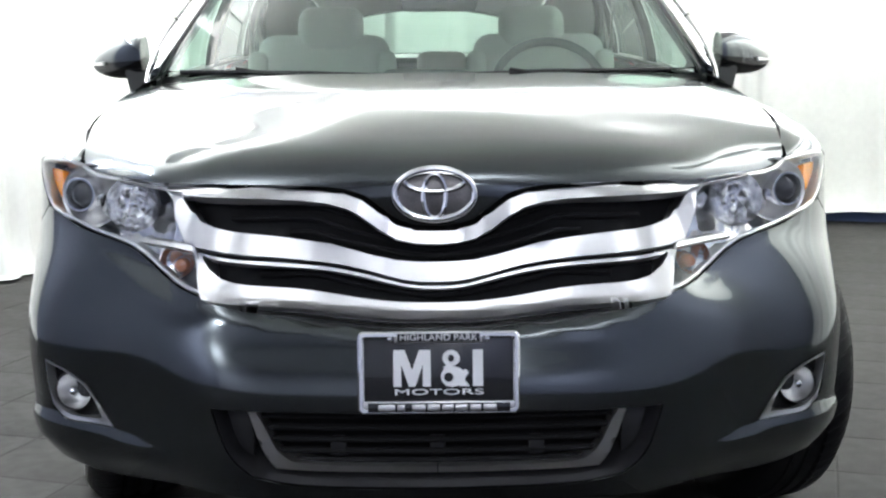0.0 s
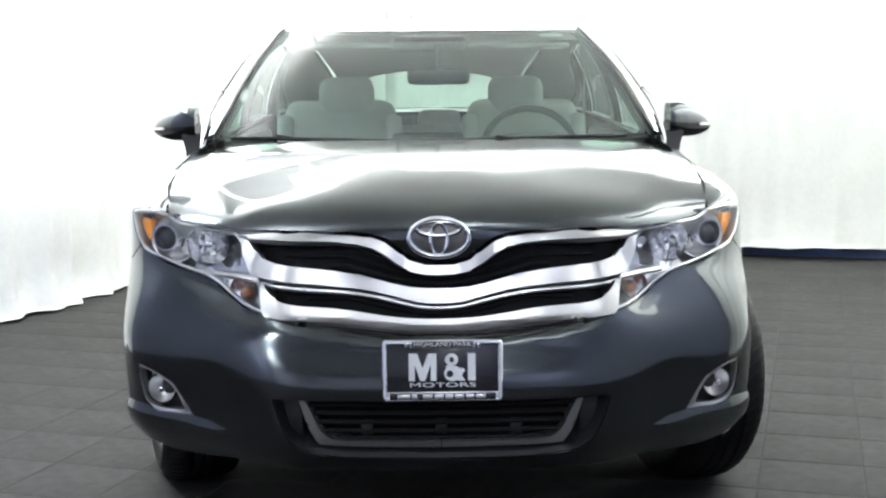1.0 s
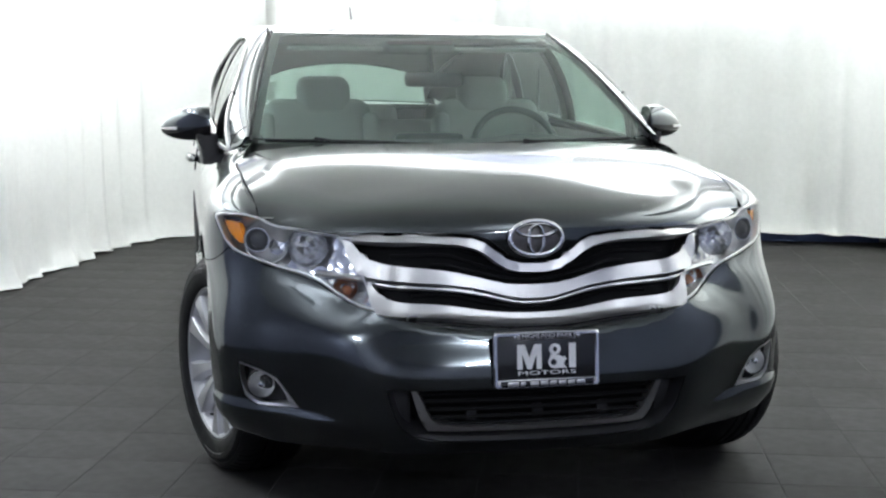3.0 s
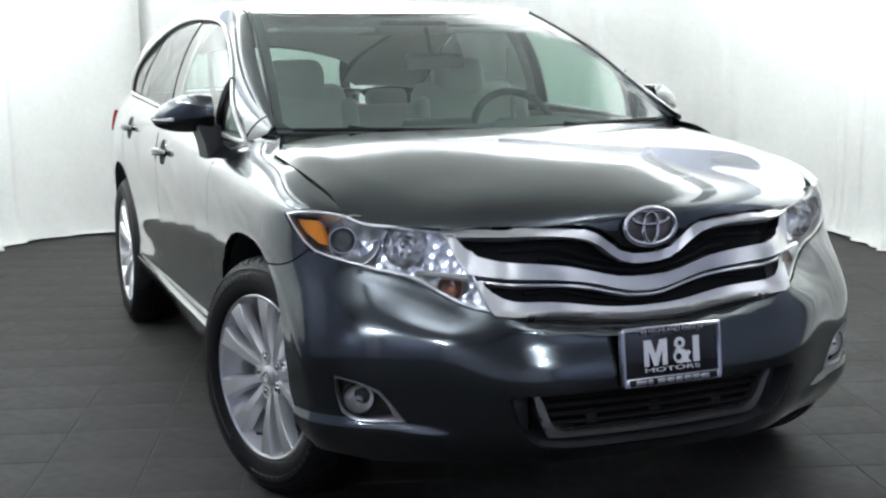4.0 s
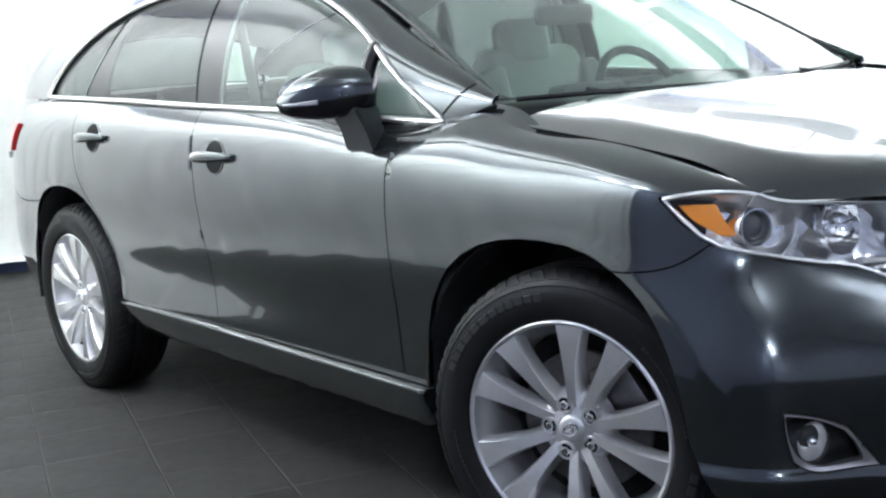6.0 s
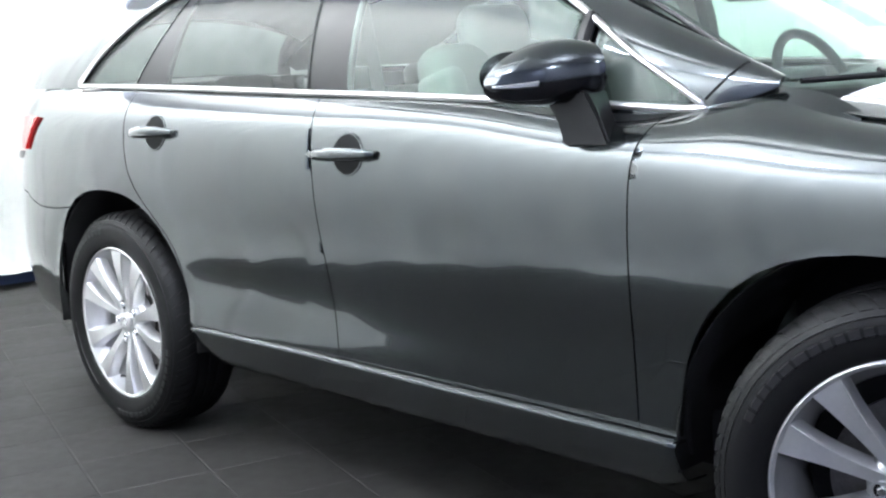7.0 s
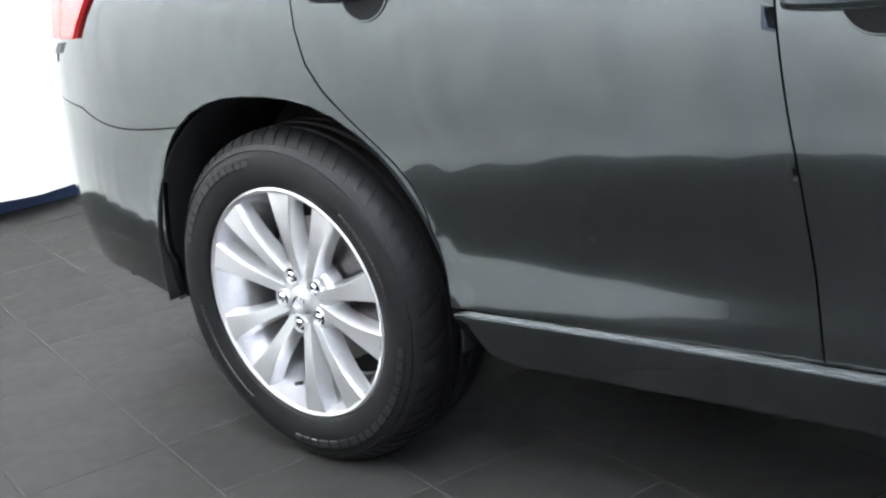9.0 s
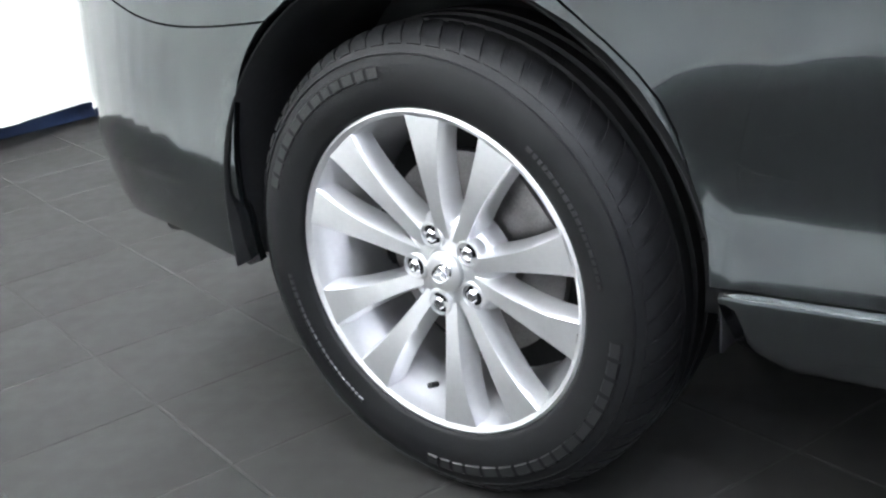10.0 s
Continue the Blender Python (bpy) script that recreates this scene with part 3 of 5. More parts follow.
arch_f = [byz(y, z) for y, z in arch(AXLE_F, 4, 60, 16)]
low_edge = [byz(.555, .262), BODY.find(.85, .46, .248), bxz(.74, .244), bxz(.6, .242), bxz(.45, .241), bxz(.2, .240), bxz(0.001, .240)]
bumper = fold(lines([bxz(.001, .610), bxz(.12, .614), bxz(.244, .627), bxz(.40, .644), LAMP_LOW[0]], LAMP_LOW[:-1], [LAMP_LOW[-2], byz(.655, .775), arch_f[-1]],
                    arch_f[::-1], [arch_f[0], byz(.555, .262)], low_edge))
FOG_L = FOG * [-1, 1]
bumper_ob = panel("front_bumper", BODY, bumper, PAINT, car, holes=[MOUTH, FOG, FOG_L], step=0.016, edge_step=0.011, rim=0.007)

# grille: black backing, slats, two bright bars with their openings
grille_back = fold(lines([bxz(.001, .630), bxz(.244, .640), LAMP_IN[-1]], LAMP_IN[::-1], [LAMP_IN[0], bxz(.4, .885), bxz(.24, .885), bxz(.15, .866), bxz(.1, .82), bxz(.001, .80)]))
panel("grille_backing", BODY, grille_back, SHELL, car, step=0.04, lift=-0.055, rim=0)
TOP_LINE = [bxz(.001, .795), bxz(.05, .798), bxz(.096, .818), bxz(.148, .859), bxz(.20, .873), bxz(.28, .879), bxz(.42, .882), bxz(.566, .879)]
BAR1_LOW = [bxz(.509, .760), bxz(.40, .750), bxz(.272, .736), bxz(.17, .722), bxz(.089, .701), bxz(.04, .692), bxz(.001, .691)]
OPEN1_LOW = [bxz(.532, .861), bxz(.50, .822), bxz(.46, .804), bxz(.40, .795), bxz(.271, .777), bxz(.17, .757), bxz(.10, .739), bxz(.05, .733), bxz(.001, .732)]
OPEN1 = fold(lines([bxz(.001, .768), bxz(.055, .772), bxz(.10, .790), bxz(.15, .828), bxz(.20, .848), bxz(.28, .856), bxz(.42, .860), bxz(.532, .861)],
                   OPEN1_LOW))
BAR2_TOP = [bxz(.001, .684), bxz(.04, .685), bxz(.09, .694), bxz(.17, .713), bxz(.272, .727), bxz(.40, .741), bxz(.500, .750)]
BAR2_LOW = [bxz(.471, .657), bxz(.40, .648), bxz(.244, .631), bxz(.12, .619), bxz(.06, .616), bxz(.001, .616)]
OPEN2_LOW = [bxz(.482, .741), bxz(.45, .711), bxz(.41, .696), bxz(.33, .685), bxz(.212, .669), bxz(.12, .656), bxz(.06, .652), bxz(.001, .651)]
OPEN2 = fold(lines([bxz(.001, .677), bxz(.04, .678), bxz(.09, .687), bxz(.17, .705), bxz(.272, .719), bxz(.40, .733), bxz(.482, .741)],
                   OPEN2_LOW))


def pillow(height, width):
    return lambda u, v, edge, p: height * (1 - np.exp(-edge / width))


def tilted(upper, lower, lean=0.30):
    """Bar faces lean back towards their top: each face is lowest at its own upper line."""
    up, lo = np.array(sorted(map(tuple, upper))), np.array(sorted(map(tuple, lower)))

    def f(u, v, edge, p):
        m = np.abs(u)
        t, l = np.interp(m, up[:, 0], up[:, 1]), np.interp(m, lo[:, 0], lo[:, 1])
        ref = np.where(v > l + 0.004, t, l)
        return 0.010 * (1 - np.exp(-edge / 0.006)) + lean * np.clip(ref - v, 0, 0.055)
    return f


bar_one = panel("grille_bar", BODY, fold(lines(TOP_LINE, [TOP_LINE[-1], bxz(.535, .81), BAR1_LOW[0]], BAR1_LOW)), SILVER, car, holes=[OPEN1], step=0.012, edge_step=0.009, rim=0.022, gap=0.001,
                shape=tilted(TOP_LINE, OPEN1_LOW), lift=-0.006, label="satin chrome grille bar")
bar_two = panel("grille_bar", BODY, fold(lines(BAR2_TOP, [BAR2_TOP[-1], BAR2_LOW[0]], BAR2_LOW)), SILVER, car, holes=[OPEN2], step=0.012, edge_step=0.009, rim=0.022, gap=0.001,
                shape=tilted(BAR2_TOP, OPEN2_LOW), lift=-0.006, label="satin chrome grille bar")
# dark joint between the lower bar and the bumper
q = through_points(np.concatenate([np.array(BAR2_LOW), np.array(BAR2_LOW)[::-1] * [-1, 1]]), 60)
tube("bar_seal", BODY.where(q[:, 0], q[:, 1]) + [0, 0.010, -0.003], 0.009, BLACK, car, sides=6)
for i, (z0, drop, reach) in enumerate([(.845, .06, .50), (.815, .062, .42), (.785, .05, .30), (.722, .045, .44), (.70, .045, .36)]):
    row = np.array([bxz(a, z0 - drop * (1 - min(1, abs(a) / 0.25) ** 1.5)) for a in np.linspace(-reach, reach, 25)])
    p = BODY.where(row[:, 0], row[:, 1]) + np.array([0, 0.042, 0])
    tube("slat", p, 0.006, SHELL, car, sides=6)

# bonnet
BONNET_SEAM = [(.786, .556, .912), (.796, .65, .960), (.808, .77, .987), (.816, .90, 1.005), (.821, 1.02, 1.019), (.822, 1.12, 1.035)]
bonnet_edge = lines([BONNET.find(0.001, .262, .803), BONNET.find(.05, .262, .806), BONNET.find(.092, .262, .826), BONNET.find(.143, .264, .867), BONNET.find(.20, .268, .881), BONNET.find(.28, .277, .887),
                     BONNET.find(.42, .307, .890), BONNET.find(.572, .368, .888)],
                    [BONNET.find(.572, .368, .888), BONNET.find(.706, .468, .899), BONNET.find(.786, .556, .912)],
                    [BONNET.find(*p) for p in BONNET_SEAM],
                    [BONNET.find(.822, 1.12, 1.035), BONNET.find(.819, 1.17, 1.052), BONNET.find(.800, 1.212, 1.088)],
                    [BONNET.find(.800, 1.212, 1.088), BONNET.find(.60, 1.205, 1.098), BONNET.find(.40, 1.158, 1.10), BONNET.find(.2, 1.115, 1.102), BONNET.find(0.001, 1.10, 1.10)])
panel("bonnet", BONNET, fold(bonnet_edge), PAINT, car, step=0.018, edge_step=0.014, rim=0.03, gap=0.0015)

# flanks
DOOR_F = [(1.545, 1.066), (1.560, 1.02), (1.572, .96), (1.580, .80), (1.588, .60), (1.594, .384)]
DOOR_B = [(2.655, 1.104), (2.635, 1.05), (2.618, .90), (2.602, .72), (2.592, .55), (2.585, .4060)]
DOOR_R = [(3.612, 1.138), (3.606, 1.05), (3.598, .95), (3.576, .875), (3.522, .81), (3.455, .75), (3.390, .688), (3.352, .63), (3.334, .565)]


def floor_line(y):
    """The doors' lower edge drops a little towards the front."""
    return 0.4155 + np.interp(y, [1.48, 2.7, 3.3], [-0.034, -0.007, -0.004])


sheet_top = ROWS[-1] - 0.004


def top_at(y):
    q = byz(y, 1.0)
    s = q[0]
    for _ in range(8):
        s += y - float(BODY.where(np.array([s]), np.array([sheet_top]))[0, 1])
    return np.array([s, sheet_top])


def flank(pts):
    return [byz(y, z) for y, z in pts]


def top_run(y0, y1, n=14):
    return [top_at(y) for y in np.linspace(y0, y1, n)]


def sill(side):
    section = through_points([(.920, .4125), (.946, .4122), (.9540, .4090), (.9555, .4035), (.9530, .397), (.945, .377), (.928, .337), (.902, .297), (.83, .280)], 18)

    def at(u, v):
        y = 1.478 + 1.822 * u
        c = np.array([np.interp(v, np.linspace(0, 1, 18), section[:, k]) for k in (0, 1)]).T
        ends = 0.03 * (step(0.965, 1.0, u) + step(0.965, 1.0, 1 - u)) * step(0.2, 1, v)
        return np.stack([side * (c[:, 0] - 0.006 * np.cos(np.pi * u) ** 2), y - 0.03 * (u - 0.5) * v, c[:, 1] + ends + floor_line(y) - 0.4155], 1)
    return grid_mesh("sill", at, 60, 18, PAINT, car, thick=0.004)


def side_panels(side):
    fender = lines([b3(.786, .57, .914), *top_run(.62, 1.30, 14), top_at(1.50)], [top_at(1.50), top_at(1.545)], [top_at(1.545), *flank(DOOR_F[1:])],
                   [byz(*DOOR_F[-1]), byz(1.49, floor_line(1.49))], flank(arch(AXLE_F, 176, 60, 30)),
                   [byz(*arch(AXLE_F, 60, 60, 1)[0]), byz(.655, .775), LAMP_LOW[-2]], [LAMP_LOW[-2], LAMP_LOW[-1]], LAMP_TIP, LAMP_TOP[:3], [LAMP_TOP[2], b3(.786, .57, .914)])
    panel("front_fender", BODY, fender, PAINT, car, side=side, step=0.025, edge_step=0.014)
    door = lines([top_at(1.545), *flank(DOOR_F[1:])], [byz(*DOOR_F[-1]), byz(*DOOR_B[-1])], [*flank(DOOR_B[:0:-1]), top_at(2.655)], top_run(2.655, 1.545, 16))
    front_door = panel("front_door", BODY, door, PAINT, car, side=side, step=0.033, edge_step=0.013, rim=0.004)
    door = lines([top_at(2.655), *flank(DOOR_B[1:])], [byz(*DOOR_B[-1]), byz(3.315, floor_line(3.315))], flank(arch(AXLE_R, 9, 21, 10)), [byz(*arch(AXLE_R, 21, 21, 1)[0]), *flank(DOOR_R[-2:0:-1]), top_at(3.615)], top_run(3.615, 2.655, 14))
    rear_door = panel("rear_door", BODY, door, PAINT, car, side=side, step=0.033, edge_step=0.013, rim=0.004)
    quarter = lines([top_at(3.615), *flank(DOOR_R[1:-1]), byz(*arch(AXLE_R, 21.5, 21.5, 1)[0])], flank(arch(AXLE_R, 21.5, 125, 44)), [byz(*arch(AXLE_R, 125, 125, 1)[0]), byz(4.30, .738), byz(4.44, .775)],
                    [byz(4.44, .775), b3(.775, 4.65, .79)], [b3(.775, 4.65, .79), b3(.775, 4.65, .89)],
                    [b3(.775, 4.65, .89), b3(.825, 4.55, .90), b3(.825, 4.535, 1.05), b3(.71, 4.69, 1.06)], [b3(.71, 4.69, 1.06), b3(.63, 4.70, 1.145)], top_run(4.55, 3.615, 20))
    panel("quarter_panel", BODY, quarter, PAINT, car, side=side, step=0.03, edge_step=0.016)
    rear = lines([*flank(arch(AXLE_R, 125, 184, 22))], [byz(*arch(AXLE_R, 184, 184, 1)[0]), byz(4.22, .30)], [byz(4.22, .30), byz(4.38, .325), b3(.775, 4.61, .35), b3(.43, 4.78, .37), b3(0.01, 4.80, .37)],
                 [b3(0.01, 4.80, .37), b3(0.01, 4.87, .79)], [b3(0.01, 4.87, .79), b3(.43, 4.82, .79), b3(.775, 4.65, .79), byz(4.44, .775)], [byz(4.44, .775), byz(4.30, .738), byz(*arch(AXLE_R, 125, 125, 1)[0])])
    panel("rear_bumper", BODY, rear, PAINT, car, side=side, step=0.03, edge_step=0.016,
          shape=lambda u, v, edge, p: -0.012 * step(-0.02, 0.02, 0.455 - 0.11 * (4.5 - np.clip(p[:, 1], 4.2, 4.5)) - v) * (1 - step(4.4, 4.7, p[:, 1])))
    lamp = lines([b3(.878, 4.29, 1.055), b3(.876, 4.40, .935)], [b3(.876, 4.40, .935), b3(.67, 4.74, .925)], [b3(.67, 4.74, .925), b3(.63, 4.74, 1.05)], [b3(.63, 4.74, 1.05), b3(.73, 4.675, 1.055), b3(.878, 4.29, 1.055)])
    tail = panel("tail_lamp", BODY, lamp, RED, car, side=side, step=0.03, lift=0.012, rim=0.03, label="red tail lamp lens")
    lamp = lines([b3(.846, 4.505, .926), b3(.835, 4.55, .895)], [b3(.835, 4.55, .895), b3(.67, 4.75, .892)], [b3(.67, 4.75, .892), b3(.67, 4.74, .92)], [b3(.67, 4.74, .92), b3(.846, 4.505, .926)])
    panel("reverse_lamp", BODY, lamp, WHITE_LAMP, tail, side=side, step=0.03, lift=0.012, rim=0.03, label="clear reverse lamp lens")
    sill(side)
    # painted pillar face behind the seam between the doors
    q = through_points(flank(DOOR_B[1:]), 40)
    rows = []
    for off in (-.03, 0, .03):
        rows += list((BODY.where(q[:, 0] + off, q[:, 1]) - BODY.normal(q[:, 0] + off, q[:, 1]) * 0.010) * [side, 1, 1])
    mesh_object("door_pillar", rows, [(j * 40 + i, j * 40 + i + 1, j * 40 + i + 41, j * 40 + i + 40) for j in (0, 1) for i in range(39)], PAINT, car)
    # added dark sheet, its colour standing in for the shade inside the panel gaps
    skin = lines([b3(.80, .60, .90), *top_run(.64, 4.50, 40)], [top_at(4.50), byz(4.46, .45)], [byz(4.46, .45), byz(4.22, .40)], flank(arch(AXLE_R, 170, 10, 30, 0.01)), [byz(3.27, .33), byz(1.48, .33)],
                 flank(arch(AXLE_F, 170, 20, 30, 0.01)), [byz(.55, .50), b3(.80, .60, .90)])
    panel("gap_shade", BODY, skin, SHELL, car, side=side, step=0.06, lift=-0.028, rim=0, gap=0.006)
    return front_door, rear_door


doors = {side: side_panels(side) for side in (-1, 1)}


# painted returns that close the joints beside the bonnet
def ruled(name, a, b, drop, mat):
    k = len(a)
    for side in (-1, 1):
        flip = np.array([side, 1, 1])
        verts = [*((a - [0, 0, drop]) * flip), *((b - [0, 0, drop]) * flip)]
        mesh_object(name, verts, [(i, i + 1, k + i + 1, k + i) for i in range(k - 1)], mat, car)


q = through_points(LAMP_TOP[:1:-1], 24)
r = through_points([BONNET.find(.572, .368, .888), BONNET.find(.706, .468, .899), BONNET.find(.786, .556, .912)], 24)
ruled("bonnet_flange", BODY.where(q[:, 0], q[:, 1]), BONNET.where(r[:, 0], r[:, 1]), 0.002, PAINT)
# black strip: the shade down in the bonnet seam is put into its colour
q = np.array([top_at(y) for y in np.linspace(.60, 1.13, 24)])
r = through_points([BONNET.find(*p) for p in BONNET_SEAM], 24)
ruled("seam_shade_strip", BODY.where(q[:, 0], q[:, 1]), BONNET.where(r[:, 0], r[:, 1]), 0.010, BLACK)
# fender corner between bonnet and windscreen pillar
q = np.array([top_at(y) for y in np.linspace(1.13, 1.40, 24)])
r = through_points([(.805, 1.14, 1.048), (.788, 1.20, 1.074), (.768, 1.27, 1.088), (.758, 1.40, 1.10)], 24)
ruled("fender_corner", BODY.where(q[:, 0], q[:, 1]), r, 0.001, PAINT)

# ---- cabin, glass and roof ----
DLO_TOP = [(1.458, 1.060), (1.52, 1.103), (1.61, 1.157), (1.77, 1.260), (1.93, 1.345), (2.12, 1.418), (2.35, 1.474), (2.65, 1.500), (3.0, 1.502), (3.35, 1.464), (3.60, 1.400), (3.80, 1.305), (3.95, 1.230), (4.07, 1.169)]
DLO_LOW = [(4.07, 1.159), (3.64, 1.148), (3.2, 1.134), (2.68, 1.113), (2.2, 1.094), (1.9, 1.081), (1.60, 1.064), (1.475, 1.0575)]


def cline(pts, count=40):
    return through_points([cab(*p) for p in pts], count)


DLO = np.concatenate([cline(DLO_TOP, 60), cline(DLO_LOW, 40)])


def cut(y0, y1, lean0=0.0, lean1=0.0):
    """The part of the side glazing between two leaning lines, given where they meet the belt."""
    k = 40
    ty, tz = [p[0] for p in DLO_TOP], [p[1] for p in DLO_TOP]
    low = sorted(DLO_LOW)
    ends = []
    for y, lean in ((y0, lean0), (y1, lean1)):
        t = y
        for _ in range(12):
            t = 0.5 * t + 0.5 * (y + lean * (np.interp(t, ty, tz) - 1.13))
        ends.append(t)
    top = [cab(y, np.interp(y, ty, tz) - 0.006) for y in np.linspace(ends[0], ends[1], k)]
    bot = [cab(y, np.interp(y, [p[0] for p in low], [p[1] for p in low]) + 0.006) for y in np.linspace(y0, y1, k)]
    return np.array(top + bot[::-1])


def cabin_side(side):
    ya, yb = 1.318, 4.77
    frame_line = np.concatenate([[(y, 0.001) for y in np.linspace(ya, yb, 60)], [(y, 0.449) for y in np.linspace(yb, ya, 90)]])
    panel("body_side_frame", CABIN, frame_line, PAINT, car, holes=[DLO], side=side, step=0.03, edge_step=0.014, gap=0.0)
    panel("pillar_backing", CABIN, shrink(resample(DLO, 0.03), 0.002), GLOSS_BLACK, car, holes=[cut(1.53, 1.735), cut(1.815, 2.545), cut(2.735, 3.46, 0, -.3), cut(3.67, 4.03, -.8, 0)], side=side, step=0.04, lift=-0.014, rim=0.01, label="black window pillars")
    for name, y0, y1, mat, words in (("quarter_window", 1.50, 1.745, GLASS, "small clear quarter window"), ("front_door_window", 1.80, 2.56, GLASS, "clear green-tinted door window"),
                                     ("rear_door_window", 2.72, 3.47, GLASS_DARK, "dark privacy glass window"), ("rear_side_window", 3.66, 4.055, GLASS_DARK, "dark privacy glass window")):
        panel(name, CABIN, cut(y0, y1, -.8 if y0 > 3.6 else 0, -.3 if 3.4 < y1 < 3.5 else 0), mat, car, side=side, step=0.04, lift=-0.010, rim=0, label=words)
    # bright line round the windows
    line = np.concatenate([cline(DLO_TOP, 70), cline(DLO_LOW, 50)])
    p = CABIN.where(line[:, 0], line[:, 1]) + CABIN.normal(line[:, 0], line[:, 1]) * 0.001
    tube("window_trim", p * [side, 1, 1], 0.0085, SILVER, car, "bright trim round the side windows", closed=True, sides=8)
    # division bar of the quarter window
    q = np.array([cab(1.770, z) for z in np.linspace(1.08, 1.262, 8)])
    tube("division_bar", (CABIN.where(q[:, 0], q[:, 1]) - [0.004, 0, 0]) * [side, 1, 1], 0.016, BLACK, car, sides=6)
    # seam between fender and pillar
    q = np.array([cab(1.462 - 0.95 * (z - 1.075), z) for z in np.linspace(1.075, 1.145, 8)])
    tube("pillar_seam", (CABIN.where(q[:, 0], q[:, 1])) * [side, 1, 1], 0.003, SHELL, car, sides=5)
    # trim inside the cabin
    panel("inner_trim", CABIN, frame_line, TRIM_GREY, car, holes=[cut(1.56, 2.60), cut(2.70, 3.48), cut(3.64, 4.04, -.8, 0)], side=side, step=0.06, lift=-0.04, rim=0, label="grey inner pillar trim")


for side in (-1, 1):
    cabin_side(side)

roof_line = np.concatenate([[(t, 2.152) for t in np.linspace(-1, 1, 30)], [(1, y) for y in np.linspace(2.2, 4.55, 50)], [(t, 4.57) for t in np.linspace(1, -1, 30)], [(-1, y) for y in np.linspace(4.55, 2.2, 50)]])
panel("roof", ROOF, roof_line, PAINT, car, step=0.05, edge_step=0.03, rim=0.008, gap=0.0)
panel("headliner", ROOF, roof_line, HEADLINER, car, step=0.1, lift=-0.045, rim=0)
glass_line = resample(np.array([(-.985, 0.012), (.985, 0.012), (.985, 0.99), (-.985, 0.99)]), 0.05)
clear_line = resample(np.array([(-.955, 0.05), (-.93, 0.022), (.93, 0.022), (.955, 0.05), (.93, .93), (.90, .965), (-.90, .965), (-.93, .93)]), 0.05)
screen = panel("windscreen", SCREEN, glass_line, GLASS, car, step=0.05, rim=0, gap=0, label="green-tinted windscreen glass")
panel("screen_border", SCREEN, glass_line, GLOSS_BLACK, screen, holes=[clear_line], step=0.05, lift=-0.006, rim=0, gap=0, label="black printed glass border")
for side in (-1, 1):
    v = np.linspace(0.0, 1, 30)
    p = SCREEN.where(np.full(30, 0.992), v)
    tube("screen_moulding", p * [side, 1, 1], 0.006, BLACK, car, sides=6)
rear_hole = resample(np.array([(-.90, .14), (.90, .14), (.90, .985), (-.90, .985)]), .06)
panel("tailgate_frame", REAR, resample(np.array([(-1, 0), (1, 0), (1, 1), (-1, 1)]), .06), PAINT, car, holes=[rear_hole], step=0.06, rim=0.01, gap=0)
panel("rear_window", REAR, rear_hole, GLASS_REAR, car, step=0.08, rim=0, gap=0, label="tinted rear window glass")


def tailgate(u, v):
    x = (u - 0.5) * 2 * (0.66 - 0.03 * v)
    return np.stack([x, 4.835 - 0.11 * np.abs(u * 2 - 1) ** 2.5 + 0.03 * v * (1 - v), 1.13 - 0.36 * v], 1)


grid_mesh("tailgate", tailgate, 24, 10, PAINT, car, thick=0.02)
# cowl between bonnet and windscreen
def cowl(u, v):
    t = u * 2 - 1
    p = SCREEN.where(t * 0.99, 0 * v)
    return p + np.stack([0 * v, -0.035 * v + 0.02 * (1 - v), -0.012 - 0.035 * v], 1)


grid_mesh("cowl_panel", cowl, 40, 5, BLACK, car, thick=0.004)

# wipers
def wiper(x0, x1, parent=car):
    x = np.linspace(x0, x1, 22)
    t = x / 0.76
    p = SCREEN.where(t, np.full(22, 0.012) + 0.010 * np.sin(np.linspace(0, np.pi, 22)))
    n = SCREEN.normal(t, np.full(22, 0.04))
    rod = tube("wiper", p + n * 0.004 - [0, 0, 0.006], 0.0055, BLACK, parent, "black windscreen wiper", sides=6, flat=0.7)
    tube("wiper_blade", p + n * 0.002 + [0, 0, -0.008], 0.004, RUBBER, rod, sides=5)
    i = 6
    tube("wiper_arm", [p[i] + n[i] * 0.008, p[i] + np.array([0.10, -0.01, -0.010]), p[i] + np.array([0.20, -0.02, -0.035])], [0.005, 0.006, 0.008], BLACK, rod, sides=6)


wiper(-0.70, -0.12)
wiper(0.02, 0.66)

# roof antenna
tube("antenna", [(-0.09, 3.57, 1.575), (-0.09, 3.585, 1.61), (-0.095, 3.63, 1.69)], [0.010, 0.005, 0.003], BLACK, car, "short black roof antenna", sides=8)


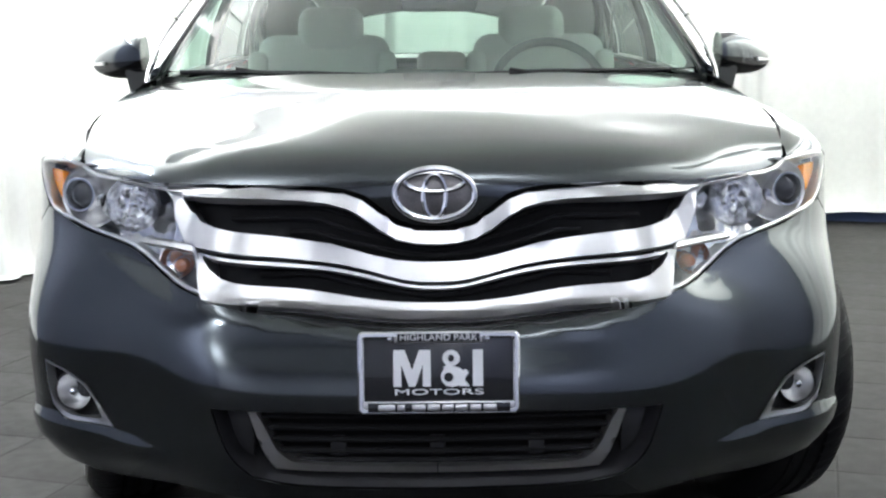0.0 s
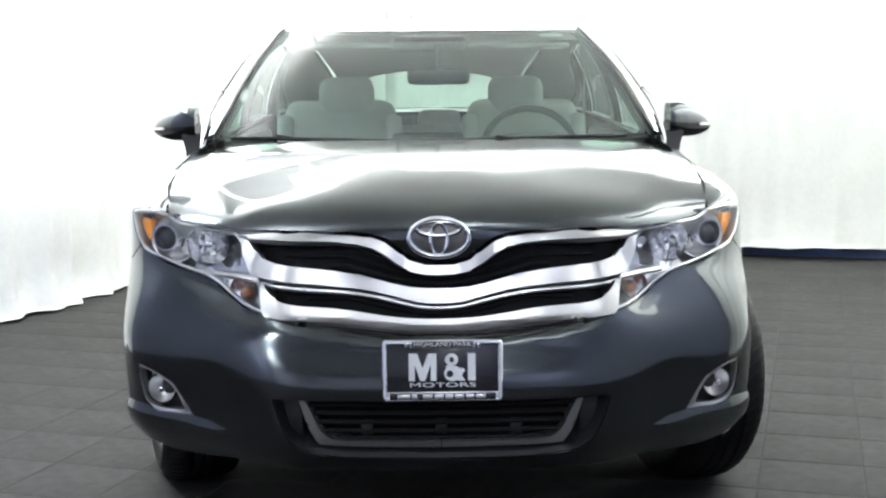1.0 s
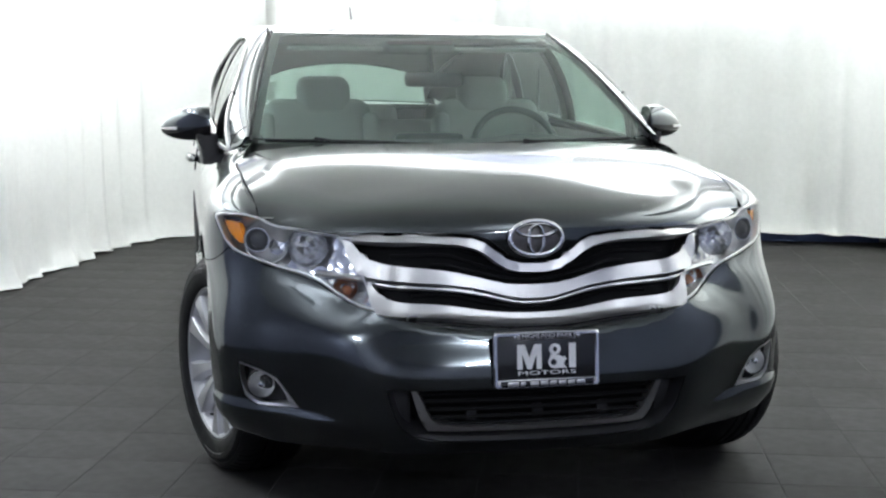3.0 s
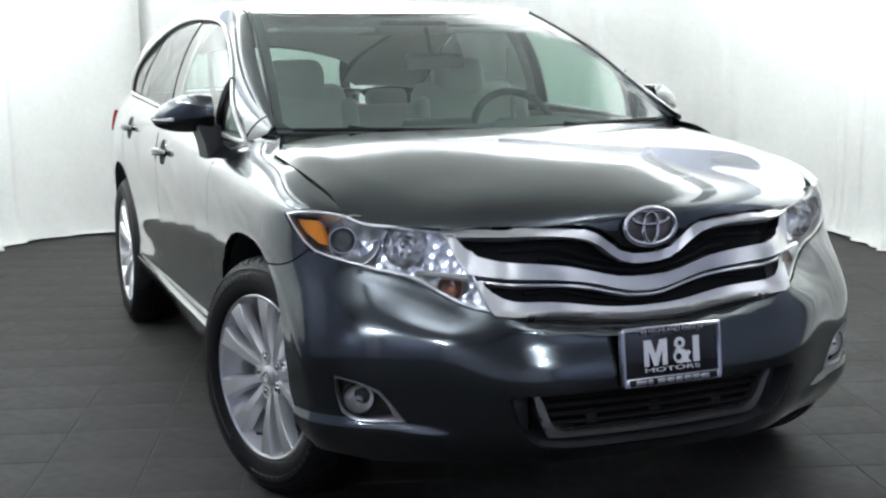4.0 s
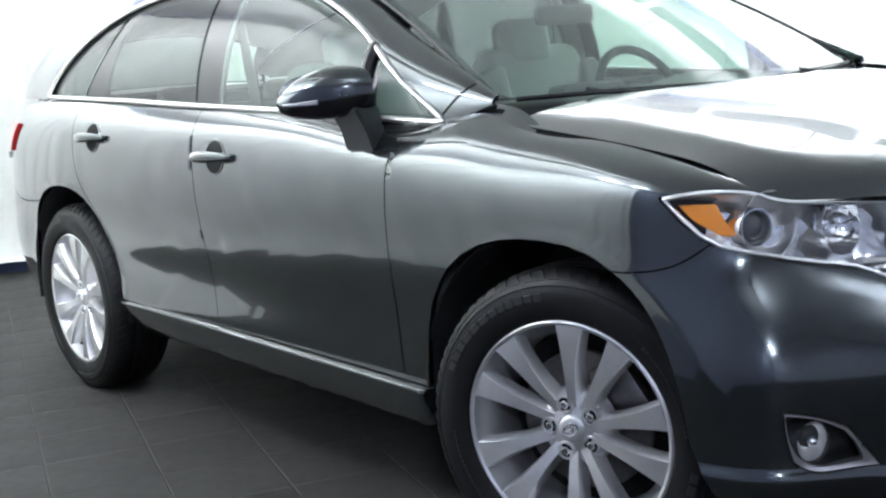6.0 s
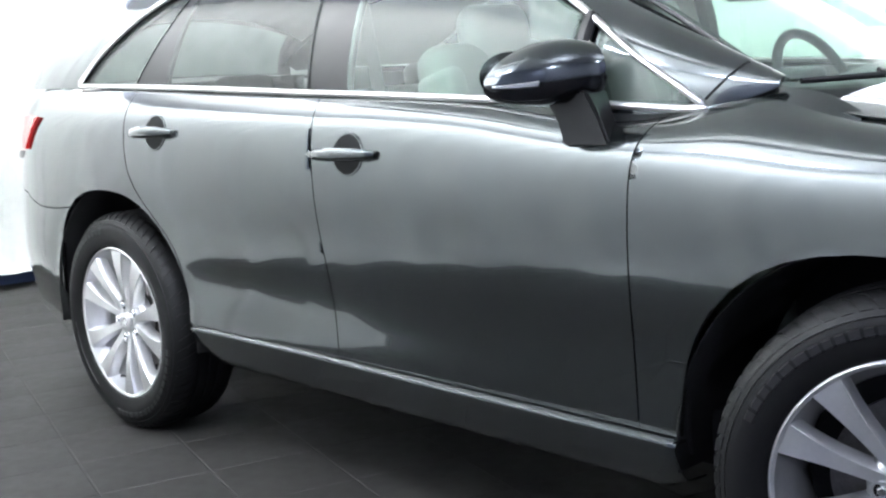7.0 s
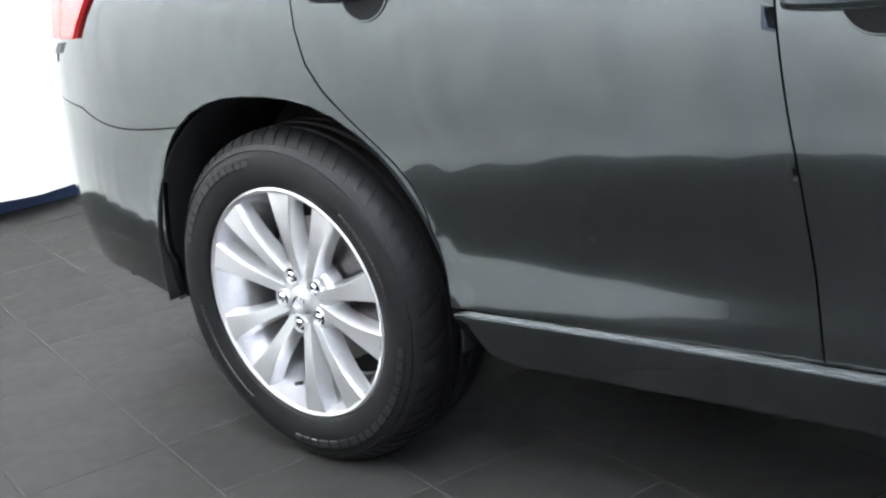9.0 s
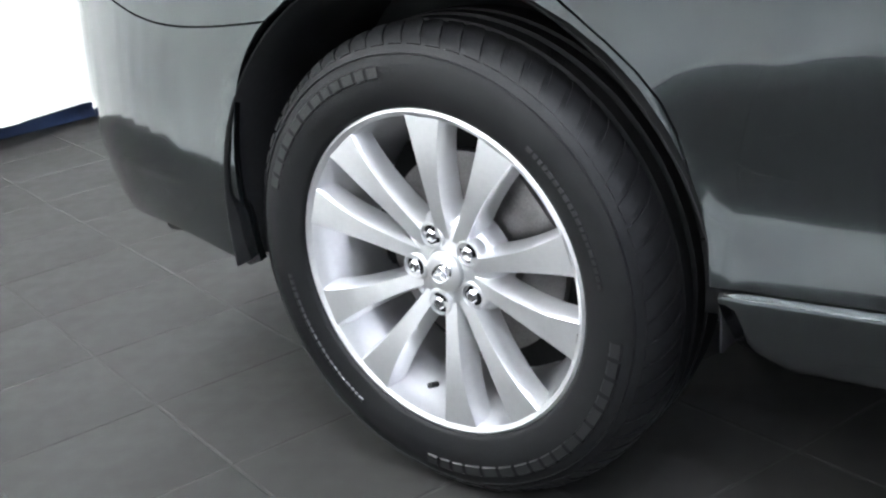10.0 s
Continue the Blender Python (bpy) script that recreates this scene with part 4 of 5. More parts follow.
# ---- head lamps ----
def head_lamp(side):
    flip = np.array([side, 1, 1])
    lens = panel("head_lamp", BODY, LAMP, LENS, car, side=side, step=0.02, edge_step=0.012, rim=0.0, gap=0.004, lift=-0.001, label="clear head lamp lens")
    panel("lamp_housing", BODY, LAMP, FACET, lens, side=side, step=0.025, lift=-0.070, rim=0, gap=0.002, label="grey chromed lamp housing")
    # bright walls round the edge of the lamp
    ln = resample(LAMP, 0.012)
    ln = shrink(ln, 0.006)
    P, N = BODY.where(ln[:, 0], ln[:, 1]), BODY.normal(ln[:, 0], ln[:, 1])
    verts = list((P - N * 0.004) * flip) + list((P - N * 0.072) * flip)
    k = len(ln)
    mesh_object("lamp_wall", verts, [(i, (i + 1) % k, k + (i + 1) % k, k + i) for i in range(k)], SILVER, lens)
    # bright rim strip
    tube("lamp_rim", (P - N * 0.006) * flip, 0.0055, SILVER, lens, closed=True, sides=6, label="chrome rim inside the lens")
    # amber corner
    amber = lines([b3(.886, .66, .893), b3(.878, .635, .866), b3(.848, .59, .832)], [b3(.848, .59, .832), b3(.822, .565, .828)], [b3(.822, .565, .828), b3(.836, .585, .862), b3(.842, .60, .893)], [b3(.842, .60, .893), b3(.886, .66, .893)])
    panel("side_marker", BODY, amber, AMBER, lens, side=side, step=0.012, lift=-0.022, rim=0.02, gap=0, label="amber side marker")

    # projector and its bowl
    def turned(name, c, toward, profile, mat, parent, words=""):
        bm = lathe(profile, 40)
        d = Vector(toward).normalized()
        m = Matrix.Translation(c) @ d.to_track_quat("X", "Z").to_matrix().to_4x4()
        bmesh.ops.transform(bm, matrix=m, verts=bm.verts)
        if side < 0:
            bmesh.ops.scale(bm, vec=(-1, 1, 1), verts=bm.verts)
        return part(name, bm, mat, parent, words)
    c, aim = (.789, .551, .843), (.30, -1, 0.02)
    turned("projector_ring", c, aim, [(.040, -.03), (.041, .004), (.038, .009), (.034, .009), (.031, .004), (.029, -.006), (.028, -.02)], CHROME, lens, "chrome projector ring")
    turned("projector_lens", c, aim, [(.030, -.02), (.028, -.004), (.025, .003), (.017, .009), (.009, .012), (.0005, .013)], PROJECTOR, lens, "dark projector lens")
    turned("inner_bowl", (.757, .553, .842), (.22, -1, 0.04), [(.071, .020), (.067, .018), (.063, .002), (.054, -.012), (.040, -.020), (.020, -.024)], SILVER, lens, "satin reflector bowl")
    turned("high_beam_bowl", (.648, .466, .830), (.05, -1, 0.12), [(.060, .022), (.055, .006), (.044, -.012), (.028, -.024), (.012, -.028)], FACET, lens, "faceted chrome high beam reflector")
    turned("high_beam_bulb", (.648, .466, .830), (.05, -1, 0.12), [(.011, -.03), (.011, 0), (.008, .010), (.0005, .012)], CHROME, lens)
    turned("signal_bowl", (.545, .395, .715), (0, -1, 0.15), [(.036, .022), (.034, .01), (.03, -.012), (.01, -.02)], FACET, lens)
    turned("signal_bulb", (.538, .384, .708), (0, -1, 0.1), [(.016, -.03), (.018, 0), (.012, .014), (.0005, .018)], AMBER_DIM, lens, "amber signal bulb")
    # shelf between upper and lower chamber
    q = np.array([b3(.625, .42, .757), b3(.57, .37, .757), b3(.512, .30, .757)])
    p = BODY.where(q[:, 0], q[:, 1]) - BODY.normal(q[:, 0], q[:, 1]) * 0.022
    tube("chamber_divider", through_points(p, 10) * flip, 0.009, SILVER, lens, sides=6, flat=1.8)
    return lens


for side in (-1, 1):
    head_lamp(side)


# ---- bumper details ----
def fog_lamp(side):
    flip = np.array([side, 1, 1])
    back = panel("fog_lamp_pocket", BODY, FOG, BLACK, car, side=side, step=0.02, lift=-0.05, rim=0, gap=-0.004, label="black fog lamp pocket")
    ln = resample(FOG, 0.01)
    P, N = BODY.where(ln[:, 0], ln[:, 1]), BODY.normal(ln[:, 0], ln[:, 1])
    k = len(ln)
    mesh_object("pocket_wall", list((P - N * 0.002) * flip) + list((P - N * 0.042) * flip), [(i, (i + 1) % k, k + (i + 1) % k, k + i) for i in range(k)], BLACK, back)
    inner = lines([b3(.852, .443, .487), b3(.79, .42, .474), b3(.742, .40, .449)], [b3(.742, .40, .449), b3(.724, .378, .415), b3(.712, .372, .384)],
                  [b3(.712, .372, .384), b3(.75, .40, .379), b3(.80, .428, .383), b3(.826, .438, .403)], [b3(.826, .438, .40), b3(.844, .443, .44), b3(.852, .443, .487)])
    panel("fog_lamp_bezel", BODY, FOG, SILVER, back, holes=[inner], side=side, step=0.012, edge_step=0.007, rim=0.02, gap=0.001, shape=pillow(0.007, 0.005), lift=-0.001, label="chrome fog lamp bezel")
    c = Vector((.793, .425, .425))
    for name, profile, mat in (("fog_lamp_rim", [(.0445, -.03), (.0445, -.002), (.0425, .003), (.0405, .001), (.040, -.02)], BLACK), ("fog_lamp_bowl", [(.040, -.002), (.032, -.02), (.016, -.032), (.0005, -.034)], SILVER),
                               ("fog_lamp_glass", [(.039, -.004), (.037, .006), (.028, .014), (.015, .019), (.0005, .021)], LENS)):
        bm = lathe(profile, 36)
        m = Matrix.Translation(c) @ Vector((.18, -1, 0.02)).to_track_quat("X", "Z").to_matrix().to_4x4()
        bmesh.ops.transform(bm, matrix=m, verts=bm.verts)
        if side < 0:
            bmesh.ops.scale(bm, vec=(-1, 1, 1), verts=bm.verts)
        part(name, bm, mat, back, "clear round fog lamp glass" if mat is LENS else "")
    bm = bmesh.new()
    bmesh.ops.create_uvsphere(bm, u_segments=12, v_segments=8, radius=0.011)
    bmesh.ops.translate(bm, vec=(side * .793, .425, .425), verts=bm.verts)
    part("fog_lamp_bulb", bm, CHROME, back)


for side in (-1, 1):
    fog_lamp(side)

mouth = panel("lower_grille", BODY, MOUTH, SHELL, car, step=0.05, lift=-0.085, rim=0, gap=-0.01, label="black lower grille opening")
ln = resample(MOUTH, 0.015)
P, N = BODY.where(ln[:, 0], ln[:, 1]), BODY.normal(ln[:, 0], ln[:, 1])
k = len(ln)
mesh_object("opening_wall", list(P - N * 0.003) + list(P - N * 0.09), [(i, (i + 1) % k, k + (i + 1) % k, k + i) for i in range(k)], BLACK, mouth)
trim = lines([bxz(.390, .447), bxz(.372, .39), bxz(.348, .33), bxz(.332, .304)], [bxz(.332, .304), bxz(.28, .300), bxz(.15, .297), bxz(.001, .296)])
trim2 = lines([bxz(.001, .314), bxz(.15, .315), bxz(.26, .319), bxz(.298, .326)], [bxz(.298, .326), bxz(.325, .35), bxz(.350, .40), bxz(.376, .447)])
panel("lower_grille_trim", BODY, np.concatenate([trim, trim2, trim2[::-1] * [-1, 1], trim[::-1] * [-1, 1]]), SILVER, mouth, step=0.012, edge_step=0.007, rim=0.03, gap=0, lift=-0.03, shape=pillow(0.008, 0.006), label="satin chrome lower grille trim")
for z in (.43, .405, .38, .355, .335):
    reach = np.interp(z, [.30, .447], [.30, .36])
    q = np.array([bxz(a, z) for a in np.linspace(-reach, reach, 15)])
    tube("grille_rib", BODY.where(q[:, 0], q[:, 1]) + [0, 0.05, 0], 0.006, SHELL, mouth, sides=6, flat=1.6)
for x in (-.20, 0.0, .20):
    bm = bmesh.new()
    box(bm, (x - .016, .20, .345), (x + .016, .215, .385), 0.004)
    part("grille_bracket", bm, BLACK, mouth)
for side in (-1, 1):
    bm = bmesh.new()
    box(bm, (side * .405 - .03, .235, .32), (side * .405 + .03, .25, .44), 0.004)
    part("grille_end_panel", bm, BLACK, mouth)

# emblem: plain oval rings
EMBLEM = Vector((-0.002, 0.249, 0.871))


def oval(rx, rz, dx=0.0, dz=0.0, n=48, bow=0.0):
    g = np.linspace(0, 2 * np.pi, n, endpoint=False)
    z = dz + rz * np.sin(g)
    return np.stack([EMBLEM.x + dx + rx * np.cos(g), EMBLEM.y - 0.010 + 0.10 * (z - 0.0) * 0.5 + bow * np.cos(g) ** 2, EMBLEM.z + z], 1)


badge = tube("emblem", oval(.079, .050), 0.0075, CHROME, car, "chrome oval emblem", closed=True, sides=10, up=(0, 1, 0))
tube("emblem_ring", oval(.0225, .043, 0, -.004), 0.0062, CHROME, badge, closed=True, sides=8, up=(0, 1, 0))
tube("emblem_ring", oval(.058, .019, 0, .024), 0.0062, CHROME, badge, closed=True, sides=8, up=(0, 1, 0))
panel("emblem_base", BONNET, np.array([BONNET.find(EMBLEM.x + .076 * math.cos(g), .255, EMBLEM.z + .047 * math.sin(g)) for g in np.linspace(0, 2 * math.pi, 40, endpoint=False)]), STEEL, badge, step=0.02, lift=0.004, rim=0.004, gap=0)

# licence plate with its frame
PLATE = pose(0.003, 0.1335, 0.535, -6.5, 0, 0)


def text(name, words, size, x, z, mat, parent, width=None, depth=0.0012, y=-0.0105, bold=0.0):
    cu = bpy.data.curves.new(name, "FONT")
    cu.body, cu.size, cu.align_x, cu.align_y, cu.extrude, cu.offset = words, size, "CENTER", "CENTER", depth, bold
    tmp = bpy.data.objects.new(name, cu)
    scene.collection.objects.link(tmp)
    me = bpy.data.meshes.new_from_object(tmp.evaluated_get(bpy.context.evaluated_depsgraph_get()))
    bpy.data.objects.remove(tmp)
    xs = [v.co.x for v in me.vertices]
    k = (width / (max(xs) - min(xs))) if width else 1
    me.transform(PLATE @ Matrix.Translation((x, y, z)) @ pose(0, 0, 0, 90) @ Matrix.Diagonal((k, 1, 1, 1)))
    me.materials.clear()
    me.materials.append(mat)
    ob = new(name, me)
    ob.parent = parent
    return ob


def plate_part(name, mat, build, parent, label=""):
    bm = bmesh.new()
    build(bm)
    bmesh.ops.transform(bm, matrix=PLATE, verts=bm.verts)
    return part(name, bm, mat, parent, label)


def ring_frame(bm):
    def loop(w, h, r, y):
        out = []
        for cx, cz, a in ((w - r, h - r, 0), (-w + r, h - r, 90), (-w + r, -h + r, 180), (w - r, -h + r, 270)):
            for g in range(0, 91, 18):
                out.append(bm.verts.new((cx + r * math.cos(radians(a + g)), y, cz + r * math.sin(radians(a + g)))))
        return out
    rings = [loop(.1575, .0805, .012, .004), loop(.1575, .0805, .012, -.009), loop(.154, .077, .010, -.013), loop(.148, .071, .006, -.013), loop(.1445, .0675, .005, -.009), loop(.1445, .0675, .005, .0)]
    for a, b in zip(rings, rings[1:]):
        for i in range(len(a)):
            bm.faces.new((a[i], a[(i + 1) % len(a)], b[(i + 1) % len(b)], b[i]))


plate = plate_part("licence_plate", BLACK_PRINT, lambda bm: box(bm, (-.150, -.006, -.074), (.150, .006, .074), 0.002), None)
tagged(plate, "black dealer plate in a chrome frame on the car bumper", "licence plate")
plate_part("plate_frame", CHROME, ring_frame, plate, "chrome plate frame")
plate_part("plate_bracket", BLACK, lambda bm: box(bm, (-.11, .004, -.05), (.11, .03, .05), 0.004), plate)
plate_part("top_tab", SILVER, lambda bm: box(bm, (-.085, -.012, .058), (.085, -.006, .079), 0.0015), plate)
plate_part("bottom_band", SILVER, lambda bm: box(bm, (-.150, -.012, -.079), (.150, -.006, -.056), 0.0015), plate)
plate_part("top_panel", BLACK_PRINT, lambda bm: box(bm, (-.080, -.0135, .060), (.080, -.010, .0765), 0.001), plate)
plate_part("bottom_panel", BLACK_PRINT, lambda bm: box(bm, (-.138, -.0135, -.0765), (.138, -.010, -.0585), 0.001), plate)
text("place_lettering", "HIGHLAND PARK", .018, 0, .0683, SILVER, plate, .150, y=-.0137)
text("word_lettering", "MOTORS", .016, 0, -.0385, WHITE, plate, .172, y=-.0075)


def mark(name, mat, polys, lo, hi, parent, depth=0.0018, y=-.0072):
    def build(bm):
        for poly in polys:
            f = bm.faces.new([bm.verts.new((x, y, z)) for x, z in poly])
            r = bmesh.ops.extrude_face_region(bm, geom=[f])
            bmesh.ops.translate(bm, vec=(0, -depth, 0), verts=[v for v in r["geom"] if isinstance(v, bmesh.types.BMVert)])
    return plate_part(name, mat, build, parent)


# the dealer's mark as plain white shapes
mark("mark_block", WHITE, [[(-.088, -.027), (-.088, .044), (-.066, .044), (-.052, .005), (-.038, .044), (-.016, .044), (-.016, -.027), (-.031, -.027), (-.031, .016), (-.046, -.027), (-.058, -.027), (-.073, .016), (-.073, -.027)]], 0, 0, plate)
mark("mark_oval", WHITE, [[(.026 + (.026 if i < 9 or i > 15 else .022) * math.cos(2 * math.pi * i / 24), -.008 + .020 * math.sin(2 * math.pi * i / 24)) for i in range(24)],
                          [(.024 + .017 * math.cos(2 * math.pi * i / 20), .028 + .016 * math.sin(2 * math.pi * i / 20)) for i in range(20)]], 0, 0, plate)
mark("mark_dot", BLACK_PRINT, [[(.019 + .009 * math.cos(2 * math.pi * i / 20), -.009 + .009 * math.sin(2 * math.pi * i / 20)) for i in range(20)]], 0, 0, plate, y=-.0086)
mark("mark_dot", BLACK_PRINT, [[(.024 + .006 * math.cos(2 * math.pi * i / 20), .028 + .007 * math.sin(2 * math.pi * i / 20)) for i in range(20)]], 0, 0, plate, y=-.0086)
mark("mark_leg", WHITE, [[(.008, .010), (.021, .018), (.060, -.027), (.040, -.027)], [(.038, -.004), (.052, .007), (.059, -.001), (.046, -.014)]], 0, 0, plate, y=-.0074)
mark("mark_bar", WHITE, [[(.066, -.027), (.066, .044), (.086, .044), (.086, -.027)]], 0, 0, plate)
for i, (x0, x1) in enumerate(((-.118, -.085), (-.081, -.066), (-.052, -.026), (-.022, .002), (.006, .028), (.032, .056), (.060, .082), (.086, .112))):
    plate_part("letter_bar", SILVER, lambda bm, a=x0, b=x1: box(bm, (a, -.0148, -.0735), (b, -.012, -.0615), 0.0015), plate)
for x in (-.094, .094):
    plate_part("plate_screw", CHROME, lambda bm, a=x: box(bm, (a - .005, -.013, .060), (a + .005, -.008, .070), 0.003), plate)


# ---- wheels ----
def spoke_mesh():
    """One spoke of the wheel, pointing along +y, the outer face towards +x; wide at the rim, narrow at the hub."""
    bm = bmesh.new()
    rows = []
    for i in range(11):
        t = i / 10
        r = 0.052 + (0.2465 - 0.052) * t
        half = 0.0115 + 0.003 * t + 0.0185 * t ** 2.6
        face = -0.030 + 0.022 * math.sin(min(1, t * 1.15) * math.pi / 2) + 0.004 * t
        deep = face - (0.045 - 0.012 * t)
        sec = [(-half - 0.007, deep), (-half - 0.004, face - 0.017), (-half, face - 0.0022), (-half * 0.93, face), (half * 0.93, face + 0.0012), (half, face - 0.001), (half + 0.004, face - 0.017), (half + 0.007, deep)]
        rows.append([bm.verts.new((h, r, w)) for w, h in sec])
    for a, b in zip(rows, rows[1:]):
        for k in range(len(a) - 1):
            bm.faces.new((a[k], a[k + 1], b[k + 1], b[k]))
    bmesh.ops.recalc_face_normals(bm, faces=bm.faces)
    if sum(f.normal.x for f in bm.faces) < 0:
        bmesh.ops.reverse_faces(bm, faces=bm.faces)
    me = bpy.data.meshes.new("spoke")
    for f in bm.faces:
        f.smooth = True
    for e in bm.edges:
        if len(e.link_faces) == 2 and e.calc_face_angle(0) > radians(32):
            e.smooth = False
    bm.to_mesh(me)
    bm.free()
    me.materials.append(ALLOY)
    return me


SPOKE = spoke_mesh()
TYRE_R = 0.372


def build_wheel():
    """A wheel round the x axis with its outer face towards +x at x = 0."""
    rim = part("wheel", lathe([(.232, -.215), (.236, -.20), (.226, -.19), (.215, -.15), (.214, -.09), (.226, -.055), (.2405, -.030), (.2445, -.014), (.247, -.004), (.2545, .0005), (.259, -.002), (.259, -.010)], 96), ALLOY, None,
               "silver ten-spoke alloy wheel with a black tyre")
    prof = [(.250, -.012), (.2595, -.006), (.262, .002), (.268, .005), (.284, .0105), (.300, .013), (.318, .0125), (.334, .008), (.345, .001), (.352, -.006), (.3545, -.008), (.3615, -.018), (.367, -.032),
            (.3705, -.048), (.3715, -.064), (.364, -.066), (.364, -.074), (.3718, -.076), (TYRE_R, -.100), (.3645, -.102), (.3645, -.112), (TYRE_R, -.114), (TYRE_R, -.136), (.3645, -.138), (.3645, -.146), (.3718, -.148),
            (.3705, -.178), (.366, -.205), (.354, -.225), (.32, -.235), (.28, -.228), (.25, -.215)]
    tyre = part("tyre", lathe(prof, 120), RUBBER, rim, "black rubber tyre with shoulder tread", angle=55)
    # shoulder blocks of the tread
    bm = bmesh.new()
    count = 66
    for k in range(count):
        g0, g1 = 2 * math.pi * (k + .12) / count, 2 * math.pi * (k + .86) / count
        sec = [(.352, -.0035), (.3635, -.0155), (.3705, -.033), (.3735, -.050), (.3742, -.062)]
        cols = []
        for j in range(4):
            g = g0 + (g1 - g0) * j / 3
            cols.append([bm.verts.new((h, r * math.cos(g + 0.10 * (i / 4)), r * math.sin(g + 0.10 * (i / 4)))) for i, (r, h) in enumerate(sec)]
                        + [bm.verts.new((h - .004, (r - .006) * math.cos(g + 0.10 * (i / 4)), (r - .006) * math.sin(g + 0.10 * (i / 4)))) for i, (r, h) in reversed(list(enumerate(sec)))])
        m = len(cols[0])
        for a, b in zip(cols, cols[1:]):
            for i in range(m):
                bm.faces.new((a[i], a[(i + 1) % m], b[(i + 1) % m], b[i]))
        bm.faces.new(cols[0][::-1])
        bm.faces.new(cols[-1])
    tread = part("tread", bm, RUBBER, rim, angle=30)
    tagged(tread, kind="stuff")
    # raised writing that cannot be read, as plain bars
    bm = bmesh.new()
    rnd = random.Random(4)
    for start, stop, r0, r1 in ((62, 122, .306, .325), (225, 312, .306, .325), (150, 196, .290, .299), (-30, 12, .292, .301)):
        g = start
        while g < stop:
            w = rnd.uniform(3.0, 5.2) if r1 - r0 > .012 else rnd.uniform(1.2, 2.2)
            hh = .0138
            sec = [(r0, hh - .0015), (r0 + .002, hh + .0016), (r1 - .002, hh + .0008), (r1, hh - .003)]
            a = [bm.verts.new((h, r * math.cos(radians(g)), r * math.sin(radians(g)))) for r, h in sec]
            b = [bm.verts.new((h, r * math.cos(radians(g + w)), r * math.sin(radians(g + w)))) for r, h in sec]
            for i in range(3):
                bm.faces.new((a[i], a[i + 1], b[i + 1], b[i]))
            g += w + (1.2 if r1 - r0 > .012 else .6)
    tagged(part("sidewall_lettering", bm, LETTER_RUBBER, rim), kind="stuff")
    part("sidewall_ridge", lathe([(.3385, .0045), (.3395, .0075), (.3405, .0045)], 90), LETTER_RUBBER, rim)
    for k in range(10):
        ob = new("spoke", SPOKE)
        ob.parent = rim
        ob.matrix_basis = pose(0, 0, 0, 72 * (k // 2) + 36 + (15.25 if k % 2 else -15.25))
    part("hub", lathe([(.094, -.078), (.089, -.050), (.078, -.037), (.062, -.0315), (.042, -.0305), (.036, -.029), (.034, -.031), (.0005, -.031)], 60), ALLOY, rim)
    part("centre_cap", lathe([(.032, -.031), (.0315, -.0235), (.028, -.0205), (.018, -.0185), (.0005, -.0180)], 40), ALLOY, rim, "silver centre cap with oval mark")
    g = np.linspace(0, 2 * np.pi, 30, endpoint=False)
    for rx, rz, dz in ((.020, .013, 0), (.006, .011, 0), (.014, .005, .005)):
        tube("cap_mark", np.stack([np.full(30, -.0180), rx * np.cos(g), dz + rz * np.sin(g)], 1), 0.0016, CHROME, rim, closed=True, sides=5, up=(1, 0, 0))
    for k in range(5):
        c, s = math.cos(radians(72 * k)), math.sin(radians(72 * k))
        place = Matrix.Translation((0, .0575 * c, .0575 * s))
        bm = lathe([(.0260, -.052), (.0240, -.032), (.0205, -.0255), (.0180, -.0252), (.0165, -.028), (.0162, -.034)], 28)
        bmesh.ops.transform(bm, matrix=place, verts=bm.verts)
        part("nut_collar", bm, ALLOY, rim)
        # dark disc on the solid hub, painted as the shade of a nut pocket
        bm = lathe([(.0168, -.0306), (.0005, -.0306)], 24)
        bmesh.ops.transform(bm, matrix=place, verts=bm.verts)
        part("nut_shade_disc", bm, SHELL, rim)
        bm = lathe([(.0112, -.055), (.0110, -.026), (.0085, -.0225), (.0075, -.022), (.0005, -.0226)], 6)
        bmesh.ops.transform(bm, matrix=place, verts=bm.verts)
        part("lug_nut", bm, CHROME, rim, smooth=False)
    tube("valve", [(-.028, .205 * math.cos(radians(-139)), .205 * math.sin(radians(-139))), (-.008, .198 * math.cos(radians(-139)), .198 * math.sin(radians(-139)))], .0048, BLACK, rim, sides=8)
    part("brake_disc", lathe([(.165, -.12), (.165, -.105), (.09, -.105), (.088, -.085), (.02, -.085)], 60), STEEL, rim, "grey steel brake disc")
    part("wheel_back", lathe([(.213, -.15), (.05, -.15)], 40), SHELL, rim)
    bm = bmesh.new()
    box(bm, (-.14, .07, -.07), (-.085, .175, .09), 0.02)
    part("brake_caliper", bm, STEEL, rim)
    return rim


first_wheel = build_wheel()
WHEEL_X = 0.937
wheel_poses = [pose(-WHEEL_X, AXLE_R, HUB_Z, 0, 0, 180) @ pose(0, 0, 0, 35.5), pose(-WHEEL_X + .012, AXLE_F, HUB_Z, 0, 0, 180 + 18) @ pose(0, 0, 0, 34.6),
               pose(WHEEL_X, AXLE_R, HUB_Z) @ pose(0, 0, 0, 30), pose(WHEEL_X - .018, AXLE_F, HUB_Z, 0, 0, 12) @ pose(0, 0, 0, 50)]
for i, m in enumerate(wheel_poses):
    w = first_wheel if i == 0 else copy_thing(first_wheel, m)
    w.parent = car
    w.matrix_basis = m
